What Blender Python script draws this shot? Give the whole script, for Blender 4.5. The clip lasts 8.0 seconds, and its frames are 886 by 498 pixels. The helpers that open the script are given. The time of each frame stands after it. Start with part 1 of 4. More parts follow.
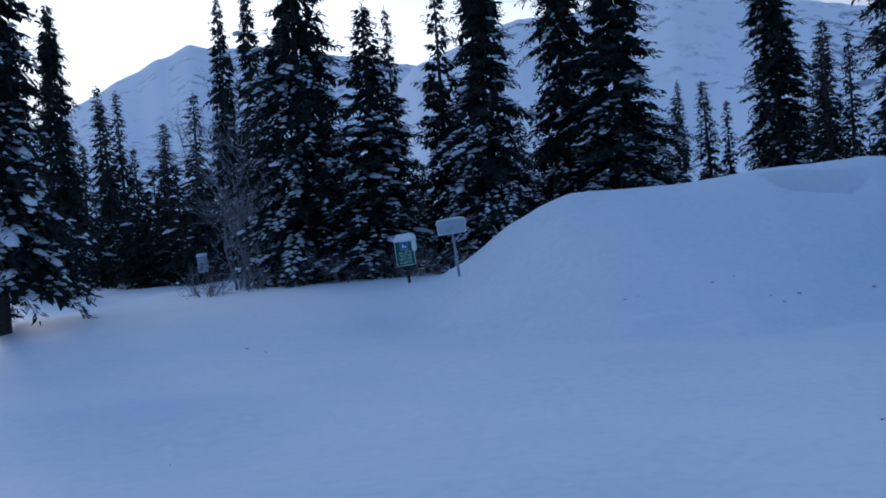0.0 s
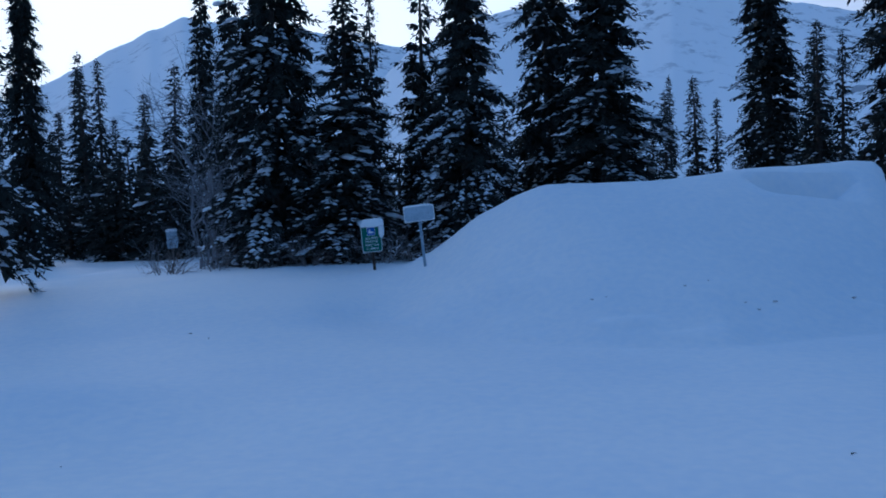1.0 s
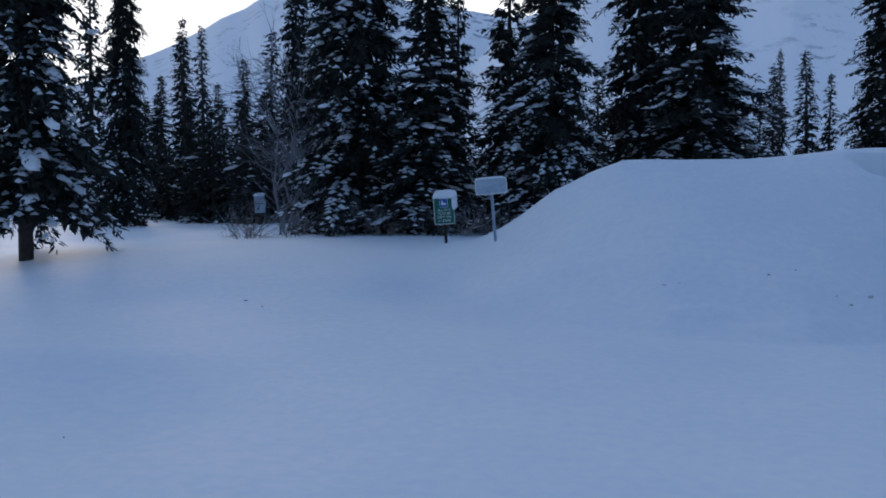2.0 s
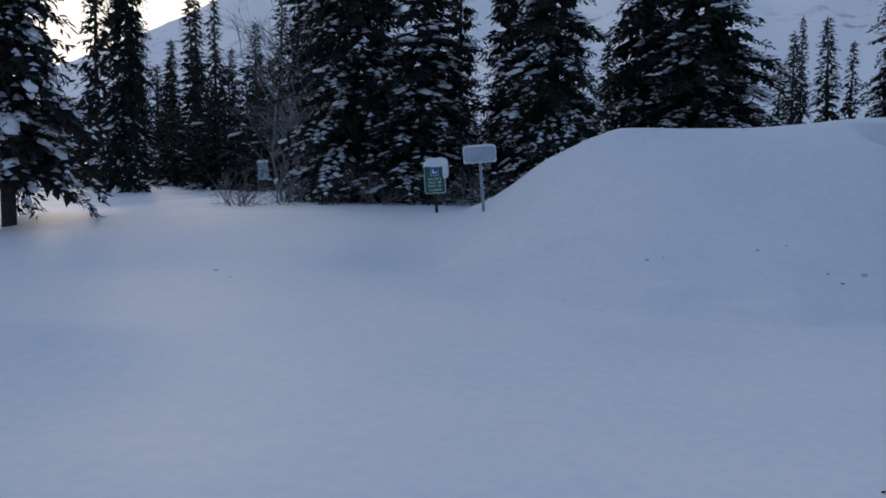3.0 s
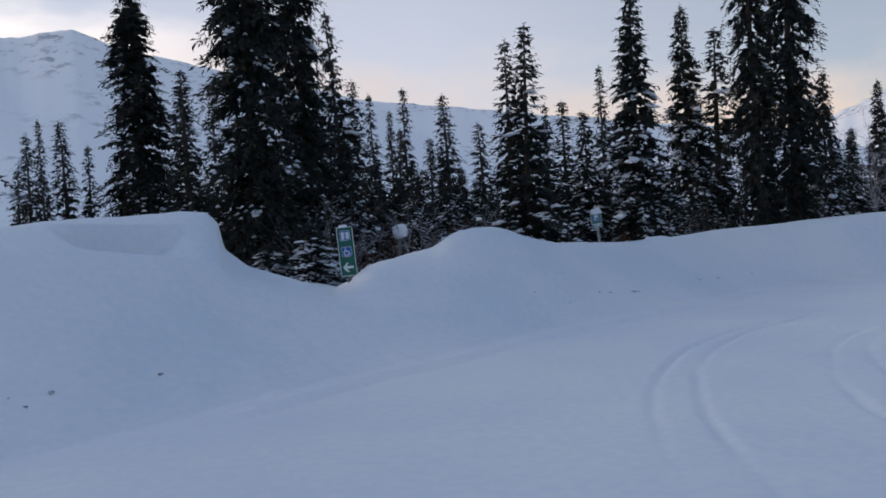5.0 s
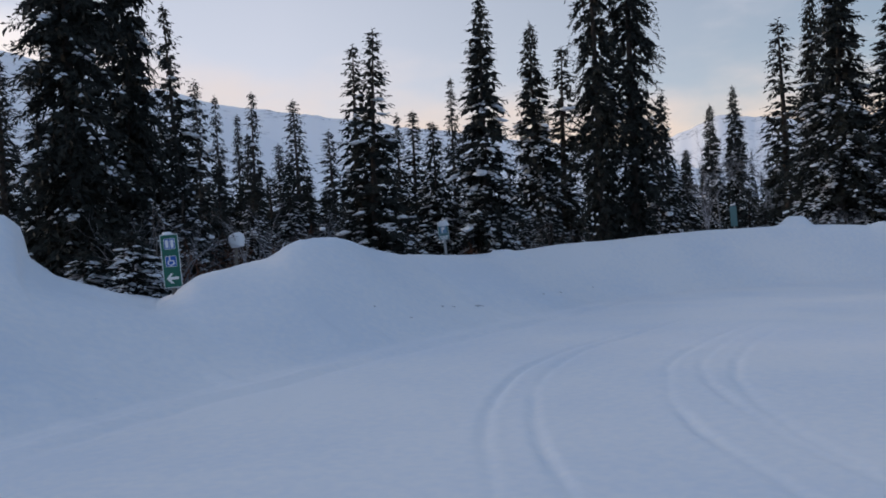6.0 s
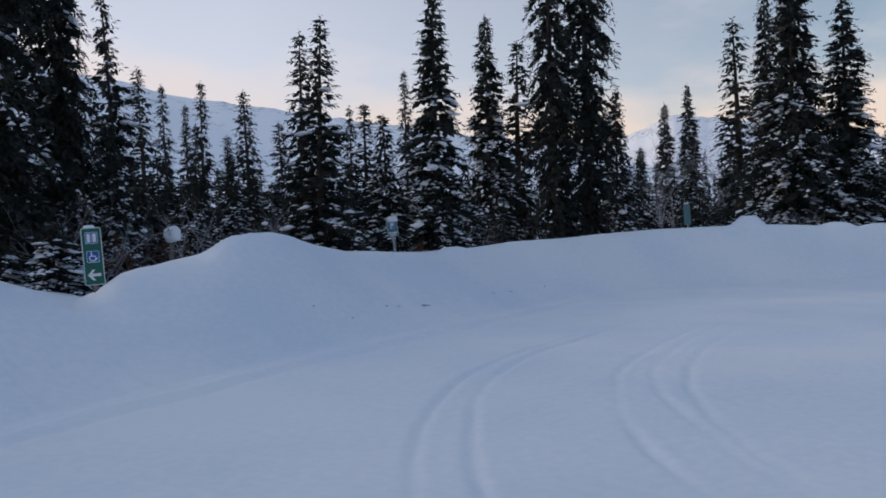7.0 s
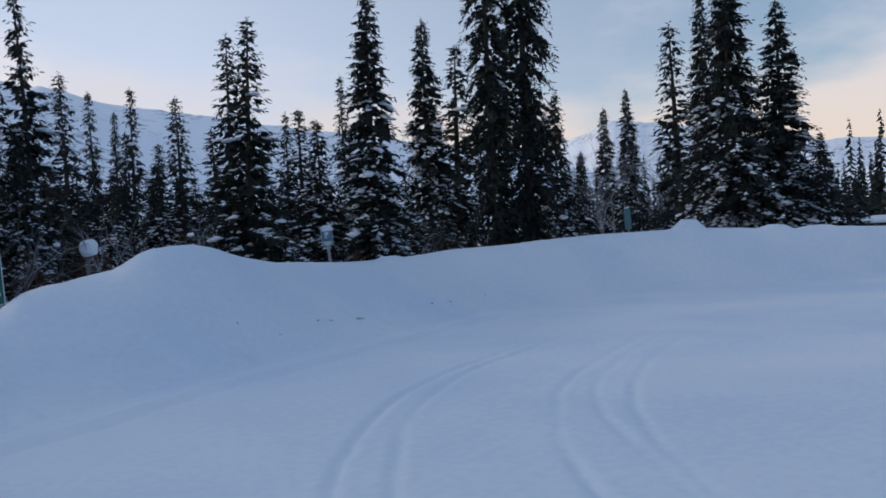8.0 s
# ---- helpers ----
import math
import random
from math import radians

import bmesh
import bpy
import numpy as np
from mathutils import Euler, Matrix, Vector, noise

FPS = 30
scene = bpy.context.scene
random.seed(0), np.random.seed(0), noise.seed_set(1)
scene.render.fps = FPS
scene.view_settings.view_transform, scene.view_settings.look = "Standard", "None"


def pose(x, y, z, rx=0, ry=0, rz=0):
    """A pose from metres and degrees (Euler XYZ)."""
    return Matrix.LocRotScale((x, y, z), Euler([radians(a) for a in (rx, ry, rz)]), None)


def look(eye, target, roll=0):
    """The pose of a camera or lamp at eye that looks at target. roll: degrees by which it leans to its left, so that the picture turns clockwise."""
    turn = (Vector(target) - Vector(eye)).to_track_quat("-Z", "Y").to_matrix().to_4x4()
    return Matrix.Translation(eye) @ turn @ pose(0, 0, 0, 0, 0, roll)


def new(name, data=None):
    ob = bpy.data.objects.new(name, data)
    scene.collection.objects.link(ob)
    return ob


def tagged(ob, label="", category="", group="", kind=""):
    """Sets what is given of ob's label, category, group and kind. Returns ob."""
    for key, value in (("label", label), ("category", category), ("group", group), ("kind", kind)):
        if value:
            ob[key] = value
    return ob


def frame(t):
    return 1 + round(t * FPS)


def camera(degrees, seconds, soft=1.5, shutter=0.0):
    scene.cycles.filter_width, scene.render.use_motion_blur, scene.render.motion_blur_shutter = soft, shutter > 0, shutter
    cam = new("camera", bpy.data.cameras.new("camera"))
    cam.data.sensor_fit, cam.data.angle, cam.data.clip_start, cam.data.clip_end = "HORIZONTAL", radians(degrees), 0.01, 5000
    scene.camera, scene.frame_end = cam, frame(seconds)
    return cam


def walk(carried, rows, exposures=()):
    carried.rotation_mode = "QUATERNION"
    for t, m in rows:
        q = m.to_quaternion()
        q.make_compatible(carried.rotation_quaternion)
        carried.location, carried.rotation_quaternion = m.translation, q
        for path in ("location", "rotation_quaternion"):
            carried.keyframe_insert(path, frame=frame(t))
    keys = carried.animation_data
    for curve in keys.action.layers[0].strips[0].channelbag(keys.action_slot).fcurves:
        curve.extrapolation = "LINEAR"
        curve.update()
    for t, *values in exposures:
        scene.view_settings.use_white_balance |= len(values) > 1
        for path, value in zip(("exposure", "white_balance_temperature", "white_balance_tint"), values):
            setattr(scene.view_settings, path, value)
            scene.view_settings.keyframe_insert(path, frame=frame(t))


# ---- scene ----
import itertools

cam = camera(54.6, 8.0, soft=1.75)
PATH = [
    (0.0, 0.0, 0.0, 1.55, 5.7, -1.14, 4.46),
    (0.5, 0.137, 0.37, 1.557, 4.98, -1.94, 2.21),
    (1.0, 0.3, 0.717, 1.562, 4.9, -2.13, 1.78),
    (1.5, 0.487, 1.041, 1.563, 4.74, -2.56, 0.83),
    (1.7, 0.569, 1.166, 1.563, 7.94, -3.09, 0.74),
    (2.8, 1.076, 1.796, 1.558, 13.71, -5.53, -0.56),
    (3.0, 1.178, 1.902, 1.557, 12.96, -5.99, -0.68),
    (3.5, 1.445, 2.155, 1.554, 10.17, -6.82, 0.31),
    (3.8, 1.612, 2.301, 1.552, -3.67, -8.47, 0.94),
    (4.0, 1.726, 2.395, 1.551, -14.55, -7.9, 1.05),
    (4.5, 2.02, 2.623, 1.549, -25.68, -5.58, 3.21),
    (5.0, 2.326, 2.839, 1.549, -32.75, -0.26, 3.5),
    (5.2, 2.45, 2.923, 1.55, -34.02, 0.44, 3.37),
    (6.3, 3.156, 3.364, 1.561, -44.31, -0.4, 2.0),
    (6.5, 3.287, 3.441, 1.565, -44.1, -0.52, 1.34),
    (7.0, 3.616, 3.63, 1.578, -45.35, -0.48, 2.0),
    (7.5, 3.946, 3.816, 1.596, -46.54, -0.59, 2.82),
    (8.0, 4.275, 4.001, 1.619, -49.08, -0.19, 2.92),
]
EXPOSURES = [
    (0.0, 0.06, 4680, 12), (0.5, 0.15, 5500, 13), (1.0, 0.02, 4330, 7), (1.5, 0.08, 4650, 9),
    (3.0, 0.17, 5850, 14), (4.0, 0.23, 6050, 15), (4.5, 0.28, 6080, 15), (5.0, 0.35, 6150, 14), (6.5, 0.42, 6200, 14), (7.5, 0.40, 6000, 13), (8.0, 0.38, 5700, 11),
]
walk(cam, [(t, pose(x, y, z, 90 + pitch, 0, yaw) @ pose(0, 0, 0, 0, 0, -lean)) for t, x, y, z, yaw, pitch, lean in PATH], EXPOSURES)

# ---- light ----
SUN_AZ = -36.0   # degrees from +y towards +x
SUN_EL = 10.0
world = bpy.data.worlds.new("world")
scene.world = world
world.use_nodes = True
wn, wl = world.node_tree.nodes, world.node_tree.links
wn.clear()
sky = wn.new("ShaderNodeTexSky")
sky.sky_type = 'NISHITA'
sky.sun_disc = False
sky.sun_elevation = radians(SUN_EL)
sky.sun_rotation = radians(SUN_AZ)
sky.altitude = 300
sky.air_density, sky.dust_density, sky.ozone_density = 1.0, 0.6, 1.2
co = wn.new("ShaderNodeTexCoord")
sep = wn.new("ShaderNodeSeparateXYZ")
wl.new(co.outputs["Generated"], sep.inputs[0])
mp = wn.new("ShaderNodeMapping")
mp.inputs["Scale"].default_value = (2.4, 2.4, 6.0)
mp.inputs["Location"].default_value = (0.3, 0.1, 0.2)
wl.new(co.outputs["Generated"], mp.inputs[0])
cn = wn.new("ShaderNodeTexNoise")
cn.inputs["Scale"].default_value, cn.inputs["Detail"].default_value, cn.inputs["Roughness"].default_value = 1.3, 6, 0.5
wl.new(mp.outputs[0], cn.inputs[0])
low = wn.new("ShaderNodeMapRange")     # more cloud near the horizon
low.inputs[1].default_value, low.inputs[2].default_value, low.inputs[3].default_value, low.inputs[4].default_value = 0.08, 0.30, 0.28, -0.10
wl.new(sep.outputs[2], low.inputs[0])
add = wn.new("ShaderNodeMath")
wl.new(cn.outputs[0], add.inputs[0]); wl.new(low.outputs[0], add.inputs[1])
sd = wn.new("ShaderNodeVectorMath"); sd.operation = 'DOT_PRODUCT'
sd.inputs[1].default_value = (math.sin(radians(SUN_AZ)) * 0.98, math.cos(radians(SUN_AZ)) * 0.98, 0.2)
wl.new(co.outputs["Generated"], sd.inputs[0])
glow = wn.new("ShaderNodeMapRange")    # thin cloud lit by the hidden sun
glow.interpolation_type = 'SMOOTHSTEP'
glow.inputs[1].default_value, glow.inputs[2].default_value = 0.45, 1.0
wl.new(sd.outputs["Value"], glow.inputs[0])
more = wn.new("ShaderNodeMath"); more.operation = 'MULTIPLY_ADD'
more.inputs[1].default_value = 0.3
wl.new(glow.outputs[0], more.inputs[0]); wl.new(add.outputs[0], more.inputs[2])
rampc = wn.new("ShaderNodeMapRange")
rampc.inputs[1].default_value, rampc.inputs[2].default_value = 0.50, 0.76
rampc.interpolation_type = 'SMOOTHSTEP'
wl.new(more.outputs[0], rampc.inputs[0])
ccol = wn.new("ShaderNodeMapRange")    # cloud tint: warm low, grey-blue high
ccol.inputs[1].default_value, ccol.inputs[2].default_value = 0.1, 0.3
wl.new(sep.outputs[2], ccol.inputs[0])
cmix = wn.new("ShaderNodeMix"); cmix.data_type = 'RGBA'
cmix.inputs[6].default_value = (6.6, 5.3, 4.1, 1)
cmix.inputs[7].default_value = (5.2, 5.4, 6.0, 1)
wl.new(ccol.outputs[0], cmix.inputs[0])
wmix = wn.new("ShaderNodeMix"); wmix.data_type = 'RGBA'
wl.new(rampc.outputs[0], wmix.inputs[0])
gain = wn.new("ShaderNodeMath"); gain.operation = 'MULTIPLY_ADD'
gain.inputs[1].default_value, gain.inputs[2].default_value = 0.85, 1.0
wl.new(glow.outputs[0], gain.inputs[0])
cbright = wn.new("ShaderNodeVectorMath"); cbright.operation = 'SCALE'
cwarm = wn.new("ShaderNodeMix"); cwarm.data_type = 'RGBA'     # cream towards the sun
cwarm.inputs[7].default_value = (7.2, 6.3, 5.0, 1)
wl.new(glow.outputs[0], cwarm.inputs[0]); wl.new(cmix.outputs[2], cwarm.inputs[6])
wl.new(cwarm.outputs[2], cbright.inputs[0]); wl.new(gain.outputs[0], cbright.inputs["Scale"])
wl.new(sky.outputs[0], wmix.inputs[6]); wl.new(cbright.outputs[0], wmix.inputs[7])
veil = wn.new("ShaderNodeMix"); veil.data_type = 'RGBA'
vr = wn.new("ShaderNodeMapRange")      # the veil thins towards the zenith
vr.inputs[1].default_value, vr.inputs[2].default_value, vr.inputs[3].default_value, vr.inputs[4].default_value = 0.10, 0.6, 0.55, 0.15
wl.new(sep.outputs[2], vr.inputs[0])
vside = wn.new("ShaderNodeMapRange")   # and away from the sun
vside.inputs[1].default_value, vside.inputs[2].default_value, vside.inputs[3].default_value, vside.inputs[4].default_value = -0.25, 0.40, 0.40, 1.65
wl.new(sd.outputs["Value"], vside.inputs[0])
vmul = wn.new("ShaderNodeMath"); vmul.operation = 'MULTIPLY'; vmul.use_clamp = True
wl.new(vr.outputs[0], vmul.inputs[0]); wl.new(vside.outputs[0], vmul.inputs[1])
wl.new(vmul.outputs[0], veil.inputs[0])
vhigh = wn.new("ShaderNodeMapRange")   # the veil brightens and turns bluer overhead
vhigh.inputs[1].default_value, vhigh.inputs[2].default_value = 0.28, 0.75
wl.new(sep.outputs[2], vhigh.inputs[0])
vcol = wn.new("ShaderNodeMix"); vcol.data_type = 'RGBA'
vcol.inputs[6].default_value, vcol.inputs[7].default_value = (5.7, 5.75, 6.15, 1), (7.0, 9.2, 13.0, 1)
wl.new(vhigh.outputs[0], vcol.inputs[0])
wl.new(vcol.outputs[2], veil.inputs[7])
wl.new(sky.outputs[0], veil.inputs[6])
wl.new(veil.outputs[2], wmix.inputs[6])
bg = wn.new("ShaderNodeBackground")
bg.inputs[1].default_value = 0.10
wl.new(wmix.outputs[2], bg.inputs[0])
wo = wn.new("ShaderNodeOutputWorld")
wl.new(bg.outputs[0], wo.inputs[0])

sun = new("sun", bpy.data.lights.new("sun", 'SUN'))
sun.data.energy, sun.data.angle, sun.data.color = 0.7, radians(12), (1.0, 0.74, 0.50)
a, e = radians(SUN_AZ), radians(SUN_EL)
sun.matrix_world = look(Vector((math.sin(a) * math.cos(e), math.cos(a) * math.cos(e), math.sin(e))) * 60, (0, 0, 0))


# ---- materials ----
def material(name, base, rough=0.6, spec=0.3, second=None, scale=6.0, fine=60.0, bump=0.3, dist=0.02, metal=0.0, sss=0.0, island=0.0, spread=(0.35, 0.65)):
    """Two colours mixed by noise at two scales, with bump."""
    m = bpy.data.materials.new(name)
    m.use_nodes = True
    n, l = m.node_tree.nodes, m.node_tree.links
    b = n["Principled BSDF"]
    b.inputs["Roughness"].default_value, b.inputs["Metallic"].default_value = rough, metal
    b.inputs["Specular IOR Level"].default_value = spec
    tc = n.new("ShaderNodeTexCoord")
    na, nb = n.new("ShaderNodeTexNoise"), n.new("ShaderNodeTexNoise")
    na.inputs["Scale"].default_value, nb.inputs["Scale"].default_value = scale, fine
    na.inputs["Detail"].default_value, nb.inputs["Detail"].default_value = 5, 3
    l.new(tc.outputs["Object"], na.inputs[0]); l.new(tc.outputs["Object"], nb.inputs[0])
    half = n.new("ShaderNodeMath"); half.operation = 'MULTIPLY_ADD'
    half.inputs[1].default_value, half.inputs[2].default_value = 0.35, 0.0
    l.new(nb.outputs[0], half.inputs[0])
    mixn = n.new("ShaderNodeMath"); mixn.operation = 'MULTIPLY_ADD'
    mixn.inputs[1].default_value = 0.65
    l.new(na.outputs[0], mixn.inputs[0]); l.new(half.outputs[0], mixn.inputs[2])
    rg = n.new("ShaderNodeMapRange")
    rg.inputs[1].default_value, rg.inputs[2].default_value = spread
    l.new(mixn.outputs[0], rg.inputs[0])
    mix = n.new("ShaderNodeMix"); mix.data_type = 'RGBA'
    second = second or tuple(c * 0.8 for c in base)
    mix.inputs[6].default_value, mix.inputs[7].default_value = (*base, 1), (*second, 1)
    l.new(rg.outputs[0], mix.inputs[0])
    out = mix.outputs[2]
    if island:
        g = n.new("ShaderNodeNewGeometry")
        hsv = n.new("ShaderNodeHueSaturation")
        r2 = n.new("ShaderNodeMapRange")
        r2.inputs[3].default_value, r2.inputs[4].default_value = 1 - island, 1 + island
        l.new(g.outputs["Random Per Island"], r2.inputs[0]); l.new(r2.outputs[0], hsv.inputs["Value"])
        l.new(out, hsv.inputs["Color"])
        out = hsv.outputs[0]
    l.new(out, b.inputs["Base Color"])
    if bump:
        bp = n.new("ShaderNodeBump")
        bp.inputs["Strength"].default_value, bp.inputs["Distance"].default_value = bump, dist
        l.new(mixn.outputs[0], bp.inputs["Height"]); l.new(bp.outputs[0], b.inputs["Normal"])
    if sss:
        b.inputs["Subsurface Weight"].default_value = sss
        b.inputs["Subsurface Radius"].default_value = (0.03, 0.05, 0.08)
    return m


SNOW = material("snow", (0.85, 0.86, 0.87), 0.65, 0.25, (0.74, 0.79, 0.85), 0.30, 9.0, 0.14, 0.03, spread=(0.40, 0.62))
SNOW_CAP = material("snow_cap", (0.84, 0.86, 0.88), 0.6, 0.25, (0.79, 0.81, 0.84), 8.0, 60.0, 0.3, 0.01)
SNOW_DUST = material("branch_snow", (0.80, 0.82, 0.85), 0.65, 0.2, (0.68, 0.71, 0.75), 3.0, 30.0, 0.0, island=0.12)
NEEDLE = material("spruce_needles", (0.019, 0.024, 0.023), 0.65, 0.15, (0.033, 0.036, 0.031), 1.2, 14.0, 0.0, island=0.35)
NEEDLE_FAR = material("far_needles", (0.026, 0.034, 0.030), 0.7, 0.15, (0.04, 0.048, 0.038), 0.8, 9.0, 0.0, island=0.35)
BARK = material("spruce_bark", (0.065, 0.054, 0.047), 0.85, 0.2, (0.035, 0.030, 0.027), 9.0, 50.0, 0.8, 0.02)
TWIG = material("bare_twigs", (0.13, 0.10, 0.085), 0.8, 0.2, (0.24, 0.22, 0.21), 3.0, 20.0, 0.3, 0.005, island=0.3)
FROST_TWIG = material("frosted_twigs", (0.30, 0.31, 0.34), 0.75, 0.2, (0.16, 0.15, 0.15), 2.5, 20.0, 0.3, 0.005, island=0.3)
BIRCH_TWIG = material("birch_twigs", (0.27, 0.28, 0.31), 0.75, 0.2, (0.13, 0.125, 0.13), 2.5, 20.0, 0.3, 0.005, island=0.3)
RUST_TWIG = material("rusty_twigs", (0.17, 0.075, 0.045), 0.85, 0.15, (0.09, 0.05, 0.035), 3.0, 20.0, 0.3, 0.005, island=0.3)
GREEN = material("green_sign_paint", (0.010, 0.125, 0.085), 0.45, 0.4, (0.012, 0.10, 0.07), 12.0, 120.0, 0.05, 0.002)
BLUE = material("blue_sign_paint", (0.02, 0.11, 0.42), 0.45, 0.4, (0.02, 0.09, 0.34), 12.0, 120.0, 0.05, 0.002)
FADED = material("faded_blue_paint", (0.10, 0.22, 0.36), 0.55, 0.3, (0.22, 0.34, 0.44), 9.0, 60.0, 0.2, 0.003)
WHITE = material("white_sign_paint", (0.78, 0.79, 0.78), 0.5, 0.4, (0.70, 0.71, 0.71), 12.0, 120.0, 0.05, 0.002)
BLACK = material("black_sign_paint", (0.03, 0.03, 0.035), 0.5, 0.4, (0.05, 0.05, 0.05), 12.0, 120.0, 0.05, 0.002)
TEAL = material("teal_sign_paint", (0.08, 0.20, 0.21), 0.5, 0.4, (0.10, 0.17, 0.18), 12.0, 120.0, 0.05, 0.002)
FROSTED = material("frosted_sign_face", (0.48, 0.55, 0.62), 0.6, 0.3, (0.28, 0.35, 0.43), 5.0, 40.0, 0.4, 0.006)
STEEL = material("galvanised_steel", (0.42, 0.43, 0.44), 0.45, 0.5, (0.33, 0.34, 0.35), 15.0, 90.0, 0.1, 0.002, metal=0.7)
CLOD = material("half_buried_twig", (0.36, 0.37, 0.39), 0.8, 0.2, (0.58, 0.59, 0.62), 20.0, 90.0, 0.3, 0.005)
WOOD = material("weathered_post_wood", (0.32, 0.29, 0.26), 0.8, 0.2, (0.2, 0.18, 0.16), 10.0, 80.0, 0.5, 0.004)
DARK_WOOD = material("dark_timber", (0.07, 0.055, 0.045), 0.8, 0.2, (0.04, 0.033, 0.028), 10.0, 80.0, 0.5, 0.004)


def mountain_material():
    m = bpy.data.materials.new("snowy_mountainside")
    m.use_nodes = True
    n, l = m.node_tree.nodes, m.node_tree.links
    b = n["Principled BSDF"]
    b.inputs["Roughness"].default_value = 0.8
    b.inputs["Specular IOR Level"].default_value = 0.1
    tc = n.new("ShaderNodeTexCoord")
    mp = n.new("ShaderNodeMapping")
    mp.inputs["Scale"].default_value = (1, 1, 0.5)
    l.new(tc.outputs["Object"], mp.inputs[0])
    na, nb = n.new("ShaderNodeTexNoise"), n.new("ShaderNodeTexNoise")
    na.inputs["Scale"].default_value, na.inputs["Detail"].default_value = 0.006, 4
    nb.inputs["Scale"].default_value, nb.inputs["Detail"].default_value, nb.inputs["Roughness"].default_value = 0.075, 8, 0.65
    l.new(mp.outputs[0], na.inputs[0]); l.new(mp.outputs[0], nb.inputs[0])
    r1, r2 = n.new("ShaderNodeMapRange"), n.new("ShaderNodeMapRange")
    r1.inputs[1].default_value, r1.inputs[2].default_value = 0.48, 0.58
    r2.inputs[1].default_value, r2.inputs[2].default_value = 0.53, 0.60
    l.new(na.outputs[0], r1.inputs[0]); l.new(nb.outputs[0], r2.inputs[0])
    mul = n.new("ShaderNodeMath"); mul.operation = 'MULTIPLY'
    l.new(r1.outputs[0], mul.inputs[0]); l.new(r2.outputs[0], mul.inputs[1])
    mix = n.new("ShaderNodeMix"); mix.data_type = 'RGBA'
    mix.inputs[6].default_value, mix.inputs[7].default_value = (0.9, 0.91, 0.93, 1), (0.36, 0.38, 0.42, 1)
    l.new(mul.outputs[0], mix.inputs[0])
    l.new(mix.outputs[2], b.inputs["Base Color"])
    return m


MOUNTAIN = mountain_material()


# ---- mesh helpers ----
def mesh_of(name, verts, faces, mat, smooth=False):
    me = bpy.data.meshes.new(name)
    me.from_pydata([tuple(v) for v in verts], [], [tuple(f) for f in faces])
    me.materials.append(mat)
    if smooth:
        me.polygons.foreach_set("use_smooth", [True] * len(me.polygons))
    me.update()
    return me


def part(name, bm, mat, parent=None, label="", smooth=False):
    """Link a bmesh as one mesh object under a thing or a part."""
    me = bpy.data.meshes.new(name)
    bm.to_mesh(me)
    bm.free()
    me.materials.append(mat)
    if smooth:
        me.polygons.foreach_set("use_smooth", [True] * len(me.polygons))
    ob = new(name, me)
    ob.parent = parent
    return tagged(ob, label)


def part_mesh(name, me, parent, label=""):
    ob = new(name, me)
    ob.parent = parent
    return tagged(ob, label)


def lerp_table(x, table):
    xs, ys = zip(*table)
    return np.interp(x, xs, ys)


def smooth01(s):
    s = np.clip(s, 0, 1)
    return s * s * (3 - 2 * s)


def value_noise(x, y, seed=0):
    """Smooth value noise on arrays."""
    xi, yi = np.floor(x).astype(np.int64), np.floor(y).astype(np.int64)
    fx, fy = smooth01(x - xi), smooth01(y - yi)

    def h(i, j):
        n = (i * 374761393 + j * 668265263 + seed * 974634777) & 0x7fffffff
        n = ((n ^ (n >> 13)) * 1274126177) & 0x7fffffff
        return ((n ^ (n >> 16)) & 0xffff) / 65535.0
    return (h(xi, yi) * (1 - fx) + h(xi + 1, yi) * fx) * (1 - fy) + (h(xi, yi + 1) * (1 - fx) + h(xi + 1, yi + 1) * fx) * fy - 0.5


# ---- ground: the ploughed lot, its bank and the deep snow of the wood ----
TOE = [(-3.0, 14.0), (-1.5, 13.2), (0.0, 11.4), (1.2, 10.7), (2.7, 10.5), (4.3, 11.3), (6.5, 12.4), (9.4, 13.5), (15.0, 15.2), (22.0, 17.2), (28.0, 15.6), (33.0, 12.2), (37.0, 9.6), (46.0, 4.0)]
CREST = [(-3.0, 16.6), (-1.5, 16.5), (-0.3, 16.0), (0.7, 15.7), (2.4, 15.8), (4.3, 16.2), (6.2, 16.6), (6.9, 16.7), (9.0, 16.7), (11.5, 17.1), (13.0, 17.4), (16.0, 19.0), (19.4, 19.6), (22.5, 19.7), (27.8, 18.1), (30.5, 16.5), (34.0, 14.0), (37.0, 12.0), (46.0, 6.5)]
TOP = [(-3.0, 0.64), (-1.8, 0.70), (-1.3, 0.93), (-0.85, 1.22), (-0.35, 1.58), (0.25, 1.88), (0.8, 2.05), (1.6, 2.08), (2.6, 2.10), (4.4, 2.24), (6.2, 2.36), (6.68, 2.34), (6.84, 2.2), (6.92, 1.75), (7.3, 1.42), (7.9, 1.2), (8.9, 0.87), (9.2, 0.97), (9.4, 1.10), (9.65, 1.24), (10.0, 1.33), (11.2, 1.48), (11.45, 1.58), (11.7, 1.70), (12.0, 1.80), (12.4, 1.86), (13.0, 1.85), (14.5, 1.6), (16.0, 1.43), (19.4, 1.32), (22.5, 1.5), (27.8, 1.75), (30.5, 1.8), (34.0, 1.63), (37.0, 1.55), (46.0, 1.5)]

PLAIN_TOP = [(-3.0, 0.6), (-1.0, 1.0), (1.5, 1.95), (5.5, 2.2), (7.2, 1.75), (8.8, 1.2), (10.5, 1.45), (12.5, 1.7), (16.0, 1.45), (22.0, 1.45), (30.0, 1.75), (46.0, 1.5)]


